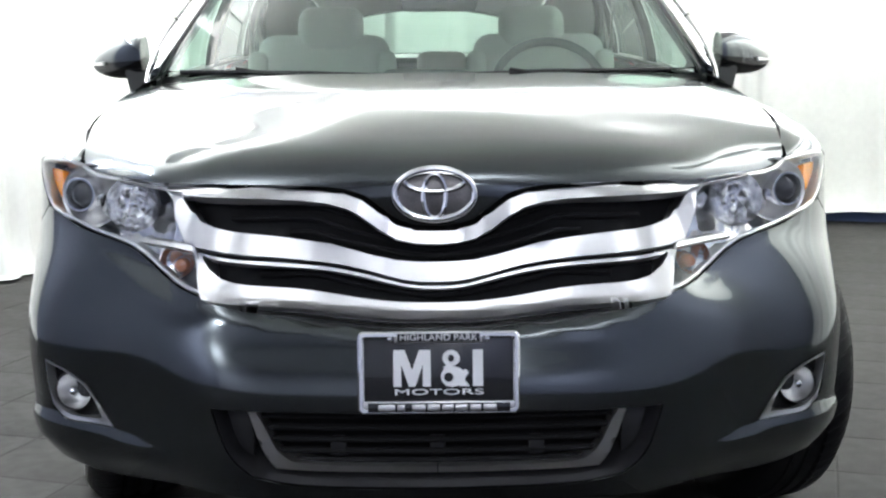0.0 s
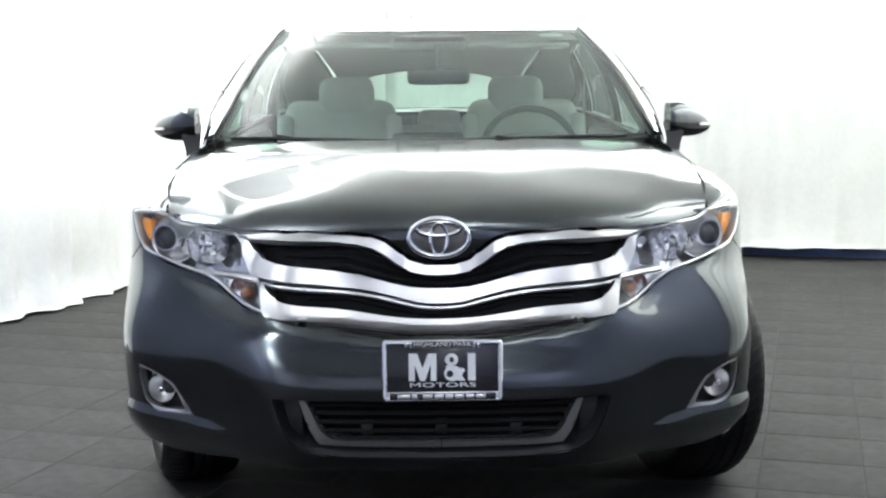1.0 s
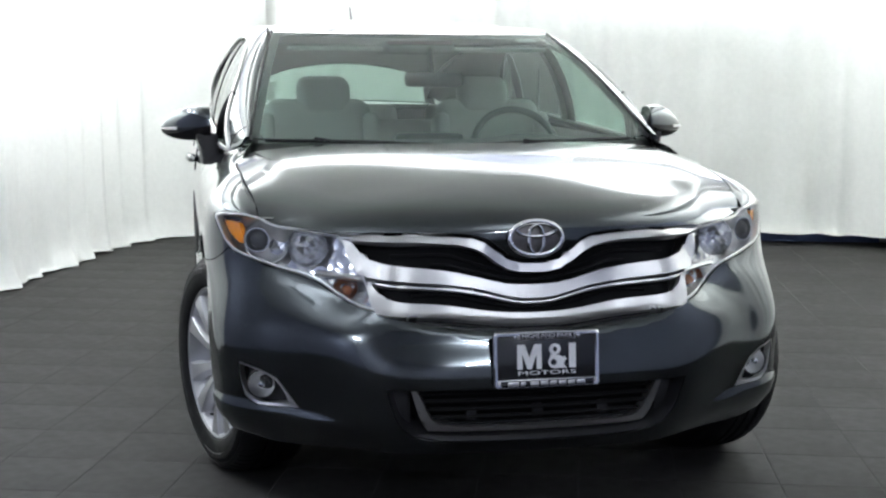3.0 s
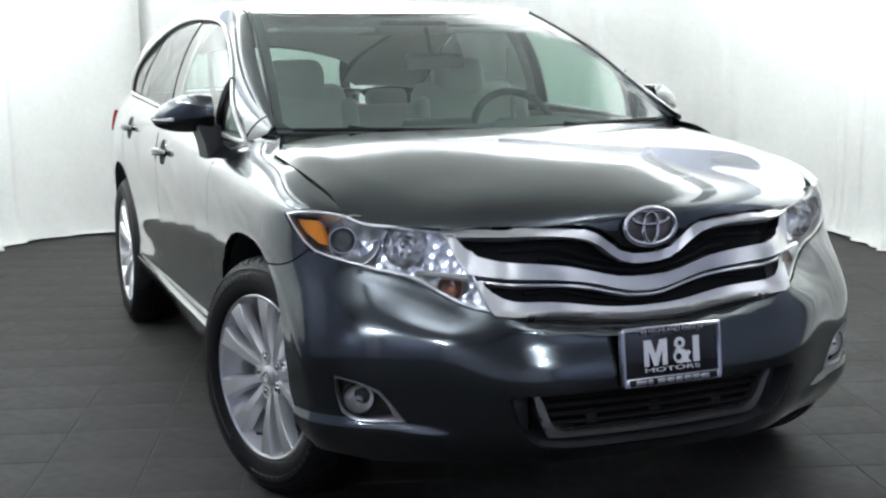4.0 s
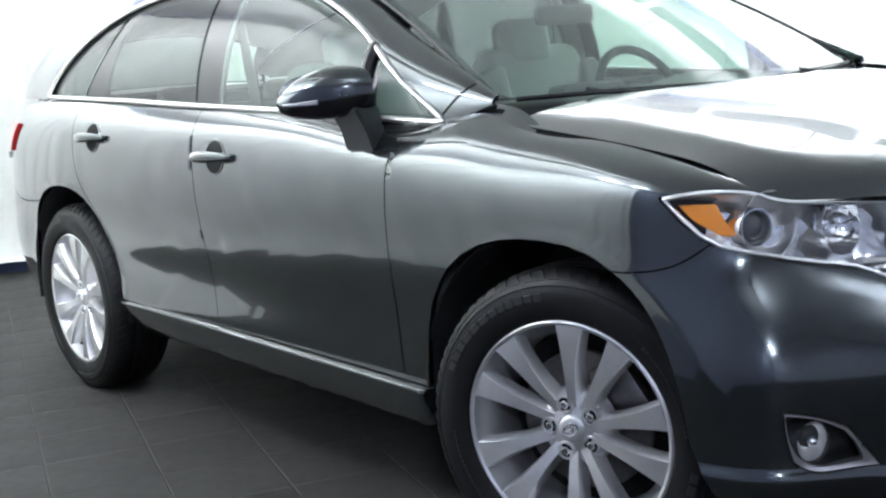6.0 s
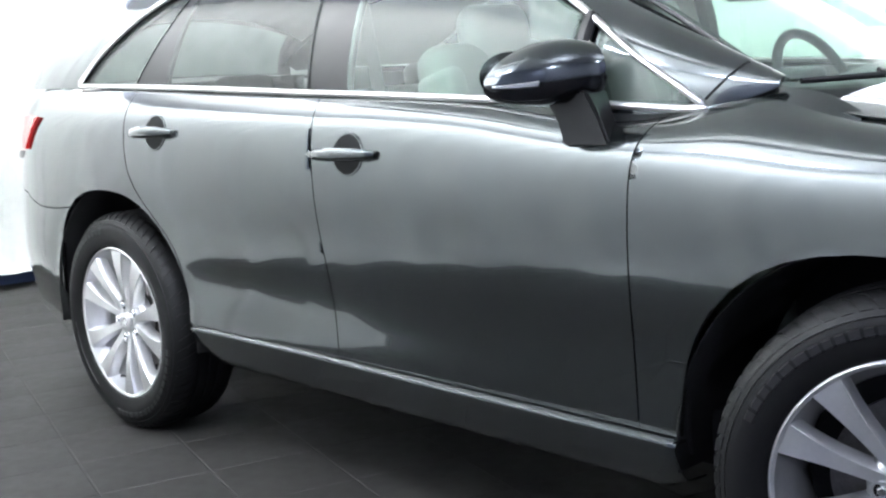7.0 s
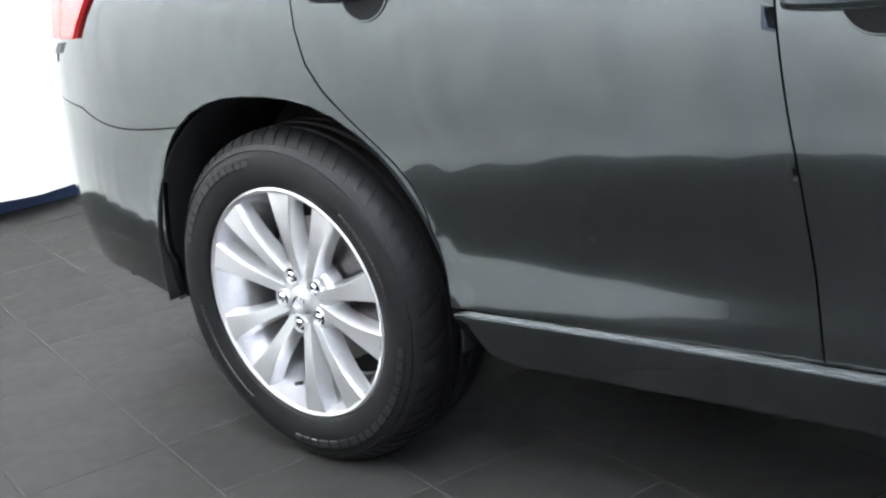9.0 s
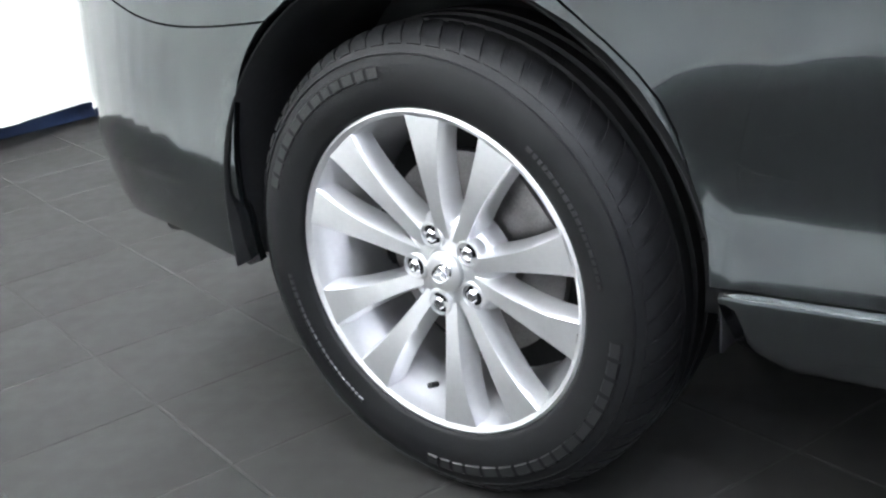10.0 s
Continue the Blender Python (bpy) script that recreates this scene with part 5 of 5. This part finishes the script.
# dark wheel houses
for side in (-1, 1):
    for axle in (AXLE_F, AXLE_R):
        def house(u, v, axle=axle, side=side):
            g = np.pi * (1.07 * u - 0.035)
            r = (0.455 + 0.03 * np.abs(np.cos(g))) if axle < 2 else (0.468 - 0.035 * np.abs(np.cos(g)))
            yy = axle - r * np.cos(g) * 1.05
            reach = np.where(yy < 0.8, 0.80 + 0.125 * step(0.45, 0.72, yy), 0.925 - 0.06 * step(4.15, 4.4, yy))
            return np.stack([side * (reach - 0.32 * v), axle - r * np.cos(g) * 1.05, HUB_Z + r * np.sin(g)], 1)
        grid_mesh("wheel_house", house, 40, 4, SHELL, car, thick=0.004)
        bm = bmesh.new()
        box(bm, (min(side * .60, side * .59), axle - .42, .25), (max(side * .60, side * .59), axle + .42, .82))
        part("wheel_house_wall", bm, SHELL, car)
# floor pan
bm = bmesh.new()
box(bm, (-.72, .62, .25), (.72, 4.1, .31), 0.02)
part("underbody", bm, SHELL, car)
tube("exhaust_pipe", [(-.60, 4.5, .29), (-.625, 4.79, .285)], .026, CHROME, car, "chrome exhaust tip", sides=16)


# ---- door mirrors and handles ----
def door_mirror(side):
    def shell_at(u, v):
        g = 2 * np.pi * u
        k = np.where(v < 0.02, 0.0, np.sin(np.pi * (0.22 + 0.78 * np.clip(v, 0, 1))) ** 0.42)
        v = np.maximum(0, (v - 0.04) / 0.96)
        x = 0.898 + 0.190 * v
        top = 1.145 + (0.073 - 0.010 * v) * k - 0.030 * v ** 2.2
        low = 1.145 - (0.062 - 0.004 * v) * k - 0.016 * v ** 1.5
        c, s = np.cos(g), np.sin(g)
        z = np.where(s > 0, 1.145 - 0.018 * v ** 2 + (top - 1.145 + 0.018 * v ** 2) * np.abs(s) ** 0.85, 1.145 - 0.018 * v ** 2 - (1.145 - 0.018 * v ** 2 - low) * np.abs(s) ** 0.8)
        y = 1.735 + 0.10 * v + np.where(c < 0, -0.085, 0.070 - 0.035 * v) * np.abs(c) ** 0.75 * k * (1 - 0.25 * v)
        return np.stack([side * x, y, z], 1)
    shell = grid_mesh("door_mirror", shell_at, 48, 26, PAINT, car, "painted door mirror with a signal strip", closed_u=True)
    # darker lower half shell
    def low_at(u, v):
        g = np.pi * (1.04 + 0.92 * u)
        k = np.where(v < 0.02, 0.0, np.sin(np.pi * (0.22 + 0.78 * np.clip(v, 0, 1))) ** 0.42)
        v = np.maximum(0, (v - 0.04) / 0.96)
        x = 0.896 + 0.194 * v
        low = 1.145 - (0.066 - 0.004 * v) * k - 0.017 * v ** 1.5
        c, s = np.cos(g), np.sin(g)
        z = 1.145 - 0.018 * v ** 2 - (1.145 - 0.018 * v ** 2 - low) * np.abs(s) ** 0.8
        y = 1.735 + 0.10 * v + np.where(c < 0, -0.088, 0.073 - 0.035 * v) * np.abs(c) ** 0.75 * k * (1 - 0.25 * v)
        return np.stack([side * x, y, z], 1)
    grid_mesh("mirror_lower_shell", low_at, 24, 26, GLOSS_BLACK, shell, "black lower mirror shell")
    def strip(u, v):
        g = np.pi * (1.0 + 0.05 * u + 0.02)
        vv = 0.66 + 0.31 * v
        k = np.sin(np.pi * (0.22 + 0.78 * np.clip(vv, 0, 1))) ** 0.42
        c, s = np.cos(g), np.sin(g)
        low = 1.145 - 0.066 * k - 0.017 * vv ** 1.5
        z = 1.145 - 0.018 * vv ** 2 - (1.145 - 0.018 * vv ** 2 - low) * np.abs(s) ** 0.8
        y = 1.735 + 0.10 * vv + np.where(c < 0, -0.092, 0.06) * np.abs(c) ** 0.75 * k * (1 - 0.25 * vv)
        return np.stack([side * (0.896 + 0.197 * vv), y, z], 1)
    grid_mesh("mirror_signal", strip, 8, 14, SILVER, shell, "clear turn signal strip", thick=0.004)
    bm = bmesh.new()
    bmesh.ops.create_circle(bm, cap_ends=True, segments=32, radius=1)
    bmesh.ops.transform(bm, matrix=Matrix.Translation((side * .985, 1.852, 1.142)) @ pose(0, 0, 0, 90, 0, 20 * side) @ Matrix.Diagonal((.075, .052, 1, 1)), verts=bm.verts)
    part("mirror_glass", bm, MIRROR, shell)
    # arm, coloured black to carry the shadow it stands in
    bm = bmesh.new()
    for z, x0, x1, y0, y1 in ((1.105, .868, .965, 1.675, 1.800), (1.045, .868, .945, 1.655, 1.775), (.985, .872, .938, 1.635, 1.762)):
        for x, y in ((x0, y0 + .01), (x0 + .01, y1), (x1, y1 - .01), (x1 - .012, y0)):
            bm.verts.new((side * x, y, z))
    bm.verts.ensure_lookup_table()
    for lvl in range(2):
        for k in range(4):
            bm.faces.new([bm.verts[i] for i in (lvl * 4 + k, lvl * 4 + (k + 1) % 4, lvl * 4 + 4 + (k + 1) % 4, lvl * 4 + 4 + k)])
    bm.faces.new([bm.verts[i] for i in (0, 1, 2, 3)])
    bm.faces.new([bm.verts[i] for i in (8, 9, 10, 11)])
    bmesh.ops.bevel(bm, geom=list(bm.edges), offset=.006, segments=2, affect="EDGES")
    part("mirror_arm", bm, BLACK, shell)
    bm = bmesh.new()
    box(bm, (min(side * .82, side * .905), 1.645, .976), (max(side * .82, side * .905), 1.755, 1.0), .01)
    part("mirror_foot", bm, BLACK, shell)


def door_handle(side, y0, y1, z, door):
    flip = np.array([side, 1, 1])
    mid = (y0 + y1) / 2
    # round grip hollow behind the bar, its shade painted as a flat dark patch
    g = np.linspace(0, 2 * np.pi, 40, endpoint=False)
    ring = np.array([byz(mid - 0.014 + 0.058 * math.cos(a), z + 0.000 + 0.052 * math.sin(a)) for a in g])
    cup = panel("cup_shade", BODY, ring, SHELL, door, side=side, step=0.012, lift=0.0015, rim=0, gap=0, label="flat dark patch painted as the shaded hollow behind the handle",
                shape=lambda u, v, edge, p: 0.0 * u)
    rim_p = BODY.where(ring[:, 0], ring[:, 1])
    tube("cup_edge", rim_p * flip, 0.0032, PAINT, door, closed=True, sides=6, up=(1, 0, 0))
    t = np.linspace(0, 1, 20)
    ys = y0 + (y1 - y0) * t
    q = np.array([byz(y, z - 0.004 * k) for y, k in zip(ys, t)])
    P, N = BODY.where(q[:, 0], q[:, 1]), BODY.normal(q[:, 0], q[:, 1])
    out = 0.006 + 0.030 * np.sin(np.pi * t) ** 0.5
    tube("door_handle", (P + N * out[:, None]) * flip, 0.0075 + 0.0105 * np.sin(np.pi * (0.06 + 0.88 * t)) ** 0.6, PAINT, door, sides=12, flat=0.62, up=(0, 0, 1))


for side in (-1, 1):
    door_mirror(side)
    front_door, rear_door = doors[side]
    door_handle(side, 2.365, 2.605, .958, front_door)
    door_handle(side, 3.308, 3.540, 1.008, rear_door)


# ---- inside the cabin ----
def cushion(name, lo, hi, bevel, tilt, at, mat, parent, label="", puff=0.0):
    bm = bmesh.new()
    box(bm, lo, hi, bevel, 4)
    bmesh.ops.transform(bm, matrix=Matrix.Translation(at) @ pose(0, 0, 0, tilt), verts=bm.verts)
    return part(name, bm, mat, parent, label, angle=60)


for x in (-.40, .40):
    seat = cushion("front_seat", (-.25, -.28, -.09), (.25, .26, .09), .07, 6, (x, 2.12, .68), CUSHION, car, "grey leather front seat")
    cushion("seat_back", (-.245, -.07, 0), (.245, .07, .60), .065, -16, (x, 2.34, .64), CUSHION, seat)
    cushion("seat_bolster", (-.27, -.10, .05), (-.20, .05, .50), .03, -16, (x, 2.33, .66), CUSHION, seat)
    cushion("seat_bolster", (.20, -.10, .05), (.27, .05, .50), .03, -16, (x, 2.33, .66), CUSHION, seat)
    cushion("headrest", (-.122, -.055, -.10), (.122, .055, .10), .055, -10, (x * .93, 2.48, 1.225), CUSHION, seat)
    for dx in (-.06, .06):
        tube("headrest_post", [(x * .93 + dx, 2.45, 1.08), (x * .93 + dx, 2.475, 1.20)], .007, CHROME, seat)
bench = cushion("rear_seat", (-.66, -.26, -.09), (.66, .26, .09), .07, 6, (0, 3.18, .70), CUSHION, car, "grey leather rear bench")
cushion("seat_back", (-.66, -.08, 0), (.66, .08, .44), .07, -20, (0, 3.46, .66), CUSHION, bench)
for x in (-.44, .05, .44):
    cushion("headrest", (-.115, -.045, -.06), (.115, .045, .06), .04, -10, (x, 3.63, 1.10), CUSHION, bench)


def dash_at(u, v):
    x = (u - 0.5) * 2 * 0.80
    y = 1.22 + 0.60 * v + 0.14 * (2 * u - 1) ** 2 * (1 - v)
    z = 1.055 + 0.03 * np.sin(np.pi * np.minimum(1, v * 1.15)) + 0.035 * np.exp(-((x - .38) / .2) ** 2) * np.exp(-((v - .75) / .22) ** 2) - 0.02 * (2 * u - 1) ** 2 - 0.30 * step(0.86, 1.0, v)
    return np.stack([x, y, z], 1)


dash = grid_mesh("dashboard", dash_at, 60, 26, DASH, car, "dark grey dashboard", thick=0.006)
bm = bmesh.new()
box(bm, (-.16, 1.72, 1.045), (.12, 1.80, 1.10), .02)
part("dash_display", bm, DASH, dash)
wheel_pose = Matrix.Translation((.385, 1.90, 1.02)) @ pose(0, 0, 0, 64)
g = np.linspace(0, 2 * np.pi, 48, endpoint=False)
ring = np.array([tuple(wheel_pose @ Vector((.185 * math.cos(a), .185 * math.sin(a), 0))) for a in g])
sw = tube("steering_wheel", ring, 0.0155, DASH, car, "dark grey steering wheel", closed=True, sides=10, up=(0, .4, 1))
bm = bmesh.new()
box(bm, (-.085, -.07, -.04), (.085, .07, .0), .03, 3, wheel_pose)
part("wheel_hub", bm, DASH, sw)
for a in (0, 180, 270):
    d = Vector((math.cos(radians(a)), math.sin(radians(a)), 0))
    tube("wheel_spoke", [tuple(wheel_pose @ (d * .06)), tuple(wheel_pose @ (d * .18))], .014, DASH, sw, flat=1.5)
bm = bmesh.new()
box(bm, (-.10, 1.875, 1.282), (.148, 1.905, 1.345), .022, 3)
im = part("inner_mirror", bm, BLACK, car, "black inside rear-view mirror")
tube("mirror_stem", [(.02, 1.90, 1.335), (.02, 1.96, 1.44)], .012, BLACK, im)
bm = bmesh.new()
box(bm, (-.16, 2.00, 1.42), (.14, 2.32, 1.475), .025, 3)
part("overhead_console", bm, TRIM_GREY, car, "grey overhead console")
for x0, x1 in ((-.56, -.16), (.14, .56)):
    bm = bmesh.new()
    box(bm, (x0, 2.05, 1.43), (x1, 2.22, 1.45), .01, 2)
    part("sun_visor", bm, HEADLINER, car)
bm = bmesh.new()
box(bm, (-.80, 1.3, .30), (.80, 4.55, .42), .02)
part("cabin_floor", bm, SHELL, car)
bm = bmesh.new()
box(bm, (-.12, 1.6, .40), (.12, 2.7, .82), .05, 3)
part("centre_console", bm, TRIM_GREY, car)
for side in (-1, 1):
    bm = bmesh.new()
    box(bm, (min(side * .79, side * .83), 1.5, .42), (max(side * .79, side * .83), 3.24, 1.075), .03, 3)
    part("door_lining", bm, TRIM_GREY, car, "grey inner door panel")
    tube("seat_belt", [(side * .70, 2.66, 1.36), (side * .69, 2.62, 1.05), (side * .66, 2.6, .75)], .022, TRIM_GREY, car, flat=0.15, sides=6)
# sticker at the top corner of the windscreen
q = resample(np.array([(.70, .90), (.86, .90), (.84, .945), (.70, .945)]), .05)
panel("screen_sticker", SCREEN, q, WHITE, screen, step=0.05, lift=-0.004, rim=0, gap=0, label="small white sticker")


# ---- the room ----
def room_box(name, lo, hi, mat, label="", kind="structure", category=""):
    bm = bmesh.new()
    box(bm, lo, hi)
    ob = part(name, bm, mat, None, label, smooth=False)
    ob.matrix_world = ROOM
    return tagged(ob, category=category, kind=kind)


FABRIC = material("white_curtain_fabric", (0.76, 0.77, 0.745), 0.9, noise_scale=3.0, noise_amount=0.05, bump_scale=55, bump=0.25, bump_distance=0.004)
WALL = material("grey_wall_paint", (0.28, 0.30, 0.39), 0.8, noise_scale=2, noise_amount=0.04, bump_scale=60, bump=0.1)
WALL_BLUE = material("pale_blue_wall", (0.42, 0.435, 0.50), 0.8, noise_scale=2, noise_amount=0.06, bump_scale=60, bump=0.1)
BASE_BLUE = material("blue_baseboard", (0.05, 0.085, 0.21), 0.5, noise_scale=6, noise_amount=0.12)
CEILING = material("pale_grey_ceiling", (0.76, 0.77, 0.76), 0.9, noise_scale=3, noise_amount=0.08, bump_scale=30, bump=0.2)
TILE = material("grey_rubber_tile", (0.0180, 0.0170, 0.0157), 0.7, spec=0.35, noise_scale=2.2, noise_amount=0.22, bump_scale=260, bump=0.35, bump_distance=0.0012, rough_noise=0.12)
JOINT = material("dusty_tile_joint", (0.030, 0.029, 0.027), 0.9, noise_scale=9, noise_amount=0.3)
HOUSING = material("lamp_housing_white", (0.8, 0.8, 0.8), 0.4)

ground = room_box("floor", (P_LEFT - .3, Q_FRONT - .3, -.15), (P_RIGHT + .3, Q_BACK + .3, -.0016), JOINT)
room_box("wall_west", (P_LEFT - .35, Q_FRONT - .3, 0), (P_LEFT - .25, Q_BACK + .3, CEIL), WALL)
room_box("wall_east", (P_RIGHT + .25, Q_FRONT - .3, 0), (P_RIGHT + .35, Q_BACK + .3, CEIL), WALL)
room_box("wall_north", (P_LEFT - .25, Q_BACK + .12, 0), (P_RIGHT + .25, Q_BACK + .3, CEIL), WALL)
room_box("wall_south", (P_LEFT - .25, Q_FRONT - .3, 0), (P_RIGHT + .25, Q_FRONT - .1, CEIL), WALL_BLUE)
room_box("ceiling", (P_LEFT - .3, Q_FRONT - .3, CEIL), (P_RIGHT + .3, Q_BACK + .3, CEIL + .1), CEILING)
room_box("baseboard", (-2.9, Q_BACK + .085, 0), (2.5, Q_BACK + .117, .085), BASE_BLUE)


def curtain(name, start, end, seed, label, bottom=0.012, top=2.95, corner0=0.0, corner1=0.0, inward=(0, 0)):
    """A hanging cloth between two places on the room's plan, gathered into folds; corner rounds its ends inwards."""
    rnd = random.Random(seed)
    a, b = Vector(start), Vector(end)
    length = (b - a).length
    d = (b - a).normalized()
    n = Vector((-d.y, d.x))
    if n.dot(Vector(inward)) < 0:
        n = -n
    k = int(length / 0.035)
    folds = []
    x = 0.0
    while x < length:
        folds.append((x, rnd.uniform(0.016, 0.062), rnd.uniform(0.10, 0.24)))
        x += rnd.uniform(0.13, 0.36)
    verts, faces = [], []
    rows = [0, .015, .04, .08, .14, .22, .35, .55, .8, 1.2, 1.7, 2.3, top - bottom]
    for i in range(k + 1):
        s = length * i / k
        bump = sum(h * math.exp(-((s - c) / (w * 0.45)) ** 2) for c, h, w in folds)
        wave = 0.012 * math.sin(s * 9 + seed) + 0.008 * math.sin(s * 23 + 2 * seed)
        round_in = 0.0
        for reach, edge in ((corner0, s), (corner1, length - s)):
            if reach and edge < reach:
                round_in += reach - math.sqrt(max(0, reach * reach - (reach - edge) ** 2))
        for j, h in enumerate(rows):
            t = h / (top - bottom)
            swing = 1.0 + 0.5 * (1 - t) + 0.25 * math.sin(3 * t + s * 3)
            drape = 0.055 * max(0, 1 - h / 0.30) ** 2 * (0.4 + noise.noise(Vector((s * 3.1, seed, h * 4))) + 0.6)
            crumple = 0.018 * noise.noise(Vector((s * 11, h * 13, seed))) * max(0, 1 - h / 0.5)
            off = bump * swing + wave + round_in + drape + crumple
            z = bottom + h + (0.022 * noise.noise(Vector((s * 2.3, seed * 3.0, 0))) + 0.012 if j == 0 else 0)
            p = a + d * s + n * off
            verts.append((p.x, p.y, max(0.001, z)))
    m = len(rows)
    for i in range(k):
        for j in range(m - 1):
            faces.append((i * m + j, (i + 1) * m + j, (i + 1) * m + j + 1, i * m + j + 1))
    ob = mesh_object(name, verts, faces, FABRIC, None, label)
    md = ob.modifiers.new("cloth", "SOLIDIFY")
    md.thickness = 0.004
    ob.matrix_world = ROOM
    return tagged(ob, category="curtain", group="studio curtains")


curtain("curtain", (P_LEFT, .7), (P_LEFT, Q_BACK - .1), 3, "white fabric studio curtain gathered in loose folds", 0.004, corner1=1.0, inward=(1, 0))
curtain("curtain", (P_LEFT + .85, Q_BACK), (P_RIGHT, Q_BACK), 7, "white fabric curtain hanging above a blue baseboard", 0.075, inward=(0, -1), corner1=0.9)
curtain("curtain", (P_RIGHT, Q_BACK - .6), (P_RIGHT, 1.1), 12, "white fabric studio curtain reaching the floor", 0.004, inward=(-1, 0))
for name, a, b in (("curtain_rail", (P_LEFT + .02, .6), (P_LEFT + .02, Q_BACK)), ("curtain_rail", (P_LEFT, Q_BACK), (P_RIGHT, Q_BACK)), ("curtain_rail", (P_RIGHT, Q_BACK), (P_RIGHT, 1.0))):
    ob = tube(name, [(*a, 2.97), (*b, 2.97)], 0.02, STEEL, None, "dull steel curtain rail under the ceiling")
    ob.matrix_world = ROOM
    tagged(ob, category="curtain rail", group="curtain rails")


def light_fixture(p, q, along_q, power, length=1.25, colour=WARM, z=2.72, aim=(0, 0, 1), width=0.24):
    """A fluorescent fitting on two hangers; most of them are tipped towards the curtain beside them."""
    sx, sy = (width, length) if along_q else (length, width)
    bm = bmesh.new()
    back = -Vector(aim).normalized()
    if along_q:
        y_axis = Vector((0, 1, 0))
        x_axis = y_axis.cross(back)
    else:
        x_axis = Vector((1, 0, 0))
        y_axis = back.cross(x_axis)
    turn = Matrix((x_axis, y_axis, back)).transposed().to_4x4()
    box(bm, (-sx / 2 - .02, -sy / 2 - .02, .012), (sx / 2 + .02, sy / 2 + .02, .065), .01)
    bmesh.ops.transform(bm, matrix=turn, verts=bm.verts)
    hi = 0.0
    for end in (-1, 1):
        x, y = (math.copysign(.055, back.x), end * sy * .35) if along_q else (end * sx * .35, -.055)
        box(bm, (x - .006, y - .006, hi), (x + .006, y + .006, CEIL - z + .005))
    ob = part("ceiling_light", bm, HOUSING, None, "white hanging fluorescent light fixture under the ceiling")
    ob.matrix_world = ROOM @ pose(p, q, z)
    tagged(ob, category="ceiling light", group="ceiling lights")
    area_lamp("fluorescent_light", p, q, z, sx, sy, power, colour, turn)


LAMP_W = 95.0
for q in (1.75, 3.2, 4.65):
    light_fixture(P_LEFT + 1.2, q, True, LAMP_W, aim=(-1, 0, .15), width=0.15)
    light_fixture(P_RIGHT - 1.2, q, True, LAMP_W, aim=(1, 0, .15), width=0.15)
for q in (0.75, 1.65):
    light_fixture(P_LEFT + .62, q, True, 30, colour=COOL, aim=(-.3, 0, -1), width=0.07, length=0.5)
light_fixture(-1.6, Q_BACK - 1.0, False, LAMP_W * 1.25, z=2.75, aim=(0, 1, .8), width=0.15)
light_fixture(.9, Q_BACK - 1.0, False, LAMP_W * 1.25, z=2.75, aim=(0, 1, .8), width=0.15)
# hanging fittings over the room's front; two are added, unseen, to brighten the ceiling
light_fixture(-1.9, -1.9, True, 55, colour=COOL, aim=(0, 0, 1), width=0.12)
light_fixture(1.2, -1.9, True, 55, colour=COOL, aim=(0, 0, 1), width=0.12)
light_fixture(-2.9, -4.6, True, 100, colour=COOL, aim=(0, 0, -1), width=0.10, length=0.9)
light_fixture(1.9, -4.4, True, 100, colour=COOL, aim=(0, 0, -1), width=0.10, length=0.9)

# floor tiles: those round the car singly, the rest in one mesh
TILE_SIZE = 0.332
near, far = [], []
for i in range(-12, 10):
    for j in range(-20, 22):
        c = Vector((TILE_SIZE * (i + .5) + .07, TILE_SIZE * (j + .5) + .02))
        if P_LEFT - .2 < c.x < P_RIGHT + .2 and Q_FRONT < c.y < Q_BACK + .1:
            world_c = room(c.x, c.y)
            d = abs(world_c.x + 0.9) * 0.9 + abs(world_c.y - 2.6) * 0.62
            near.append((d, c))
near.sort(key=lambda e: e[0])
far = [c for _, c in near[280:]]
near = [c for _, c in near[:280]]


def tile_geometry(bm, c, h):
    e = TILE_SIZE / 2 - 0.0016
    lo = [bm.verts.new((c[0] + sx * e, c[1] + sy * e, -.004)) for sx, sy in ((-1, -1), (1, -1), (1, 1), (-1, 1))]
    mid = [bm.verts.new((c[0] + sx * e, c[1] + sy * e, h - .0015)) for sx, sy in ((-1, -1), (1, -1), (1, 1), (-1, 1))]
    up = [bm.verts.new((c[0] + sx * (e - .003), c[1] + sy * (e - .003), h)) for sx, sy in ((-1, -1), (1, -1), (1, 1), (-1, 1))]
    for a, b in ((lo, mid), (mid, up)):
        for k in range(4):
            bm.faces.new((a[k], a[(k + 1) % 4], b[(k + 1) % 4], b[k]))
    bm.faces.new(up)


bm = bmesh.new()
tile_geometry(bm, (0, 0), 0)
tile_mesh = bpy.data.meshes.new("floor_tile")
bm.to_mesh(tile_mesh)
bm.free()
tile_mesh.materials.append(TILE)
rnd = random.Random(2)
for c in near:
    ob = new("floor_tile", tile_mesh)
    ob.parent = ground
    ob.matrix_basis = pose(c.x, c.y, rnd.uniform(-.0006, 0), rnd.uniform(-.08, .08), rnd.uniform(-.08, .08), 0)
bm = bmesh.new()
for c in far:
    tile_geometry(bm, c, 0)
rest = part("floor_tiles", bm, TILE, ground, smooth=False)
tagged(rest, kind="stuff")
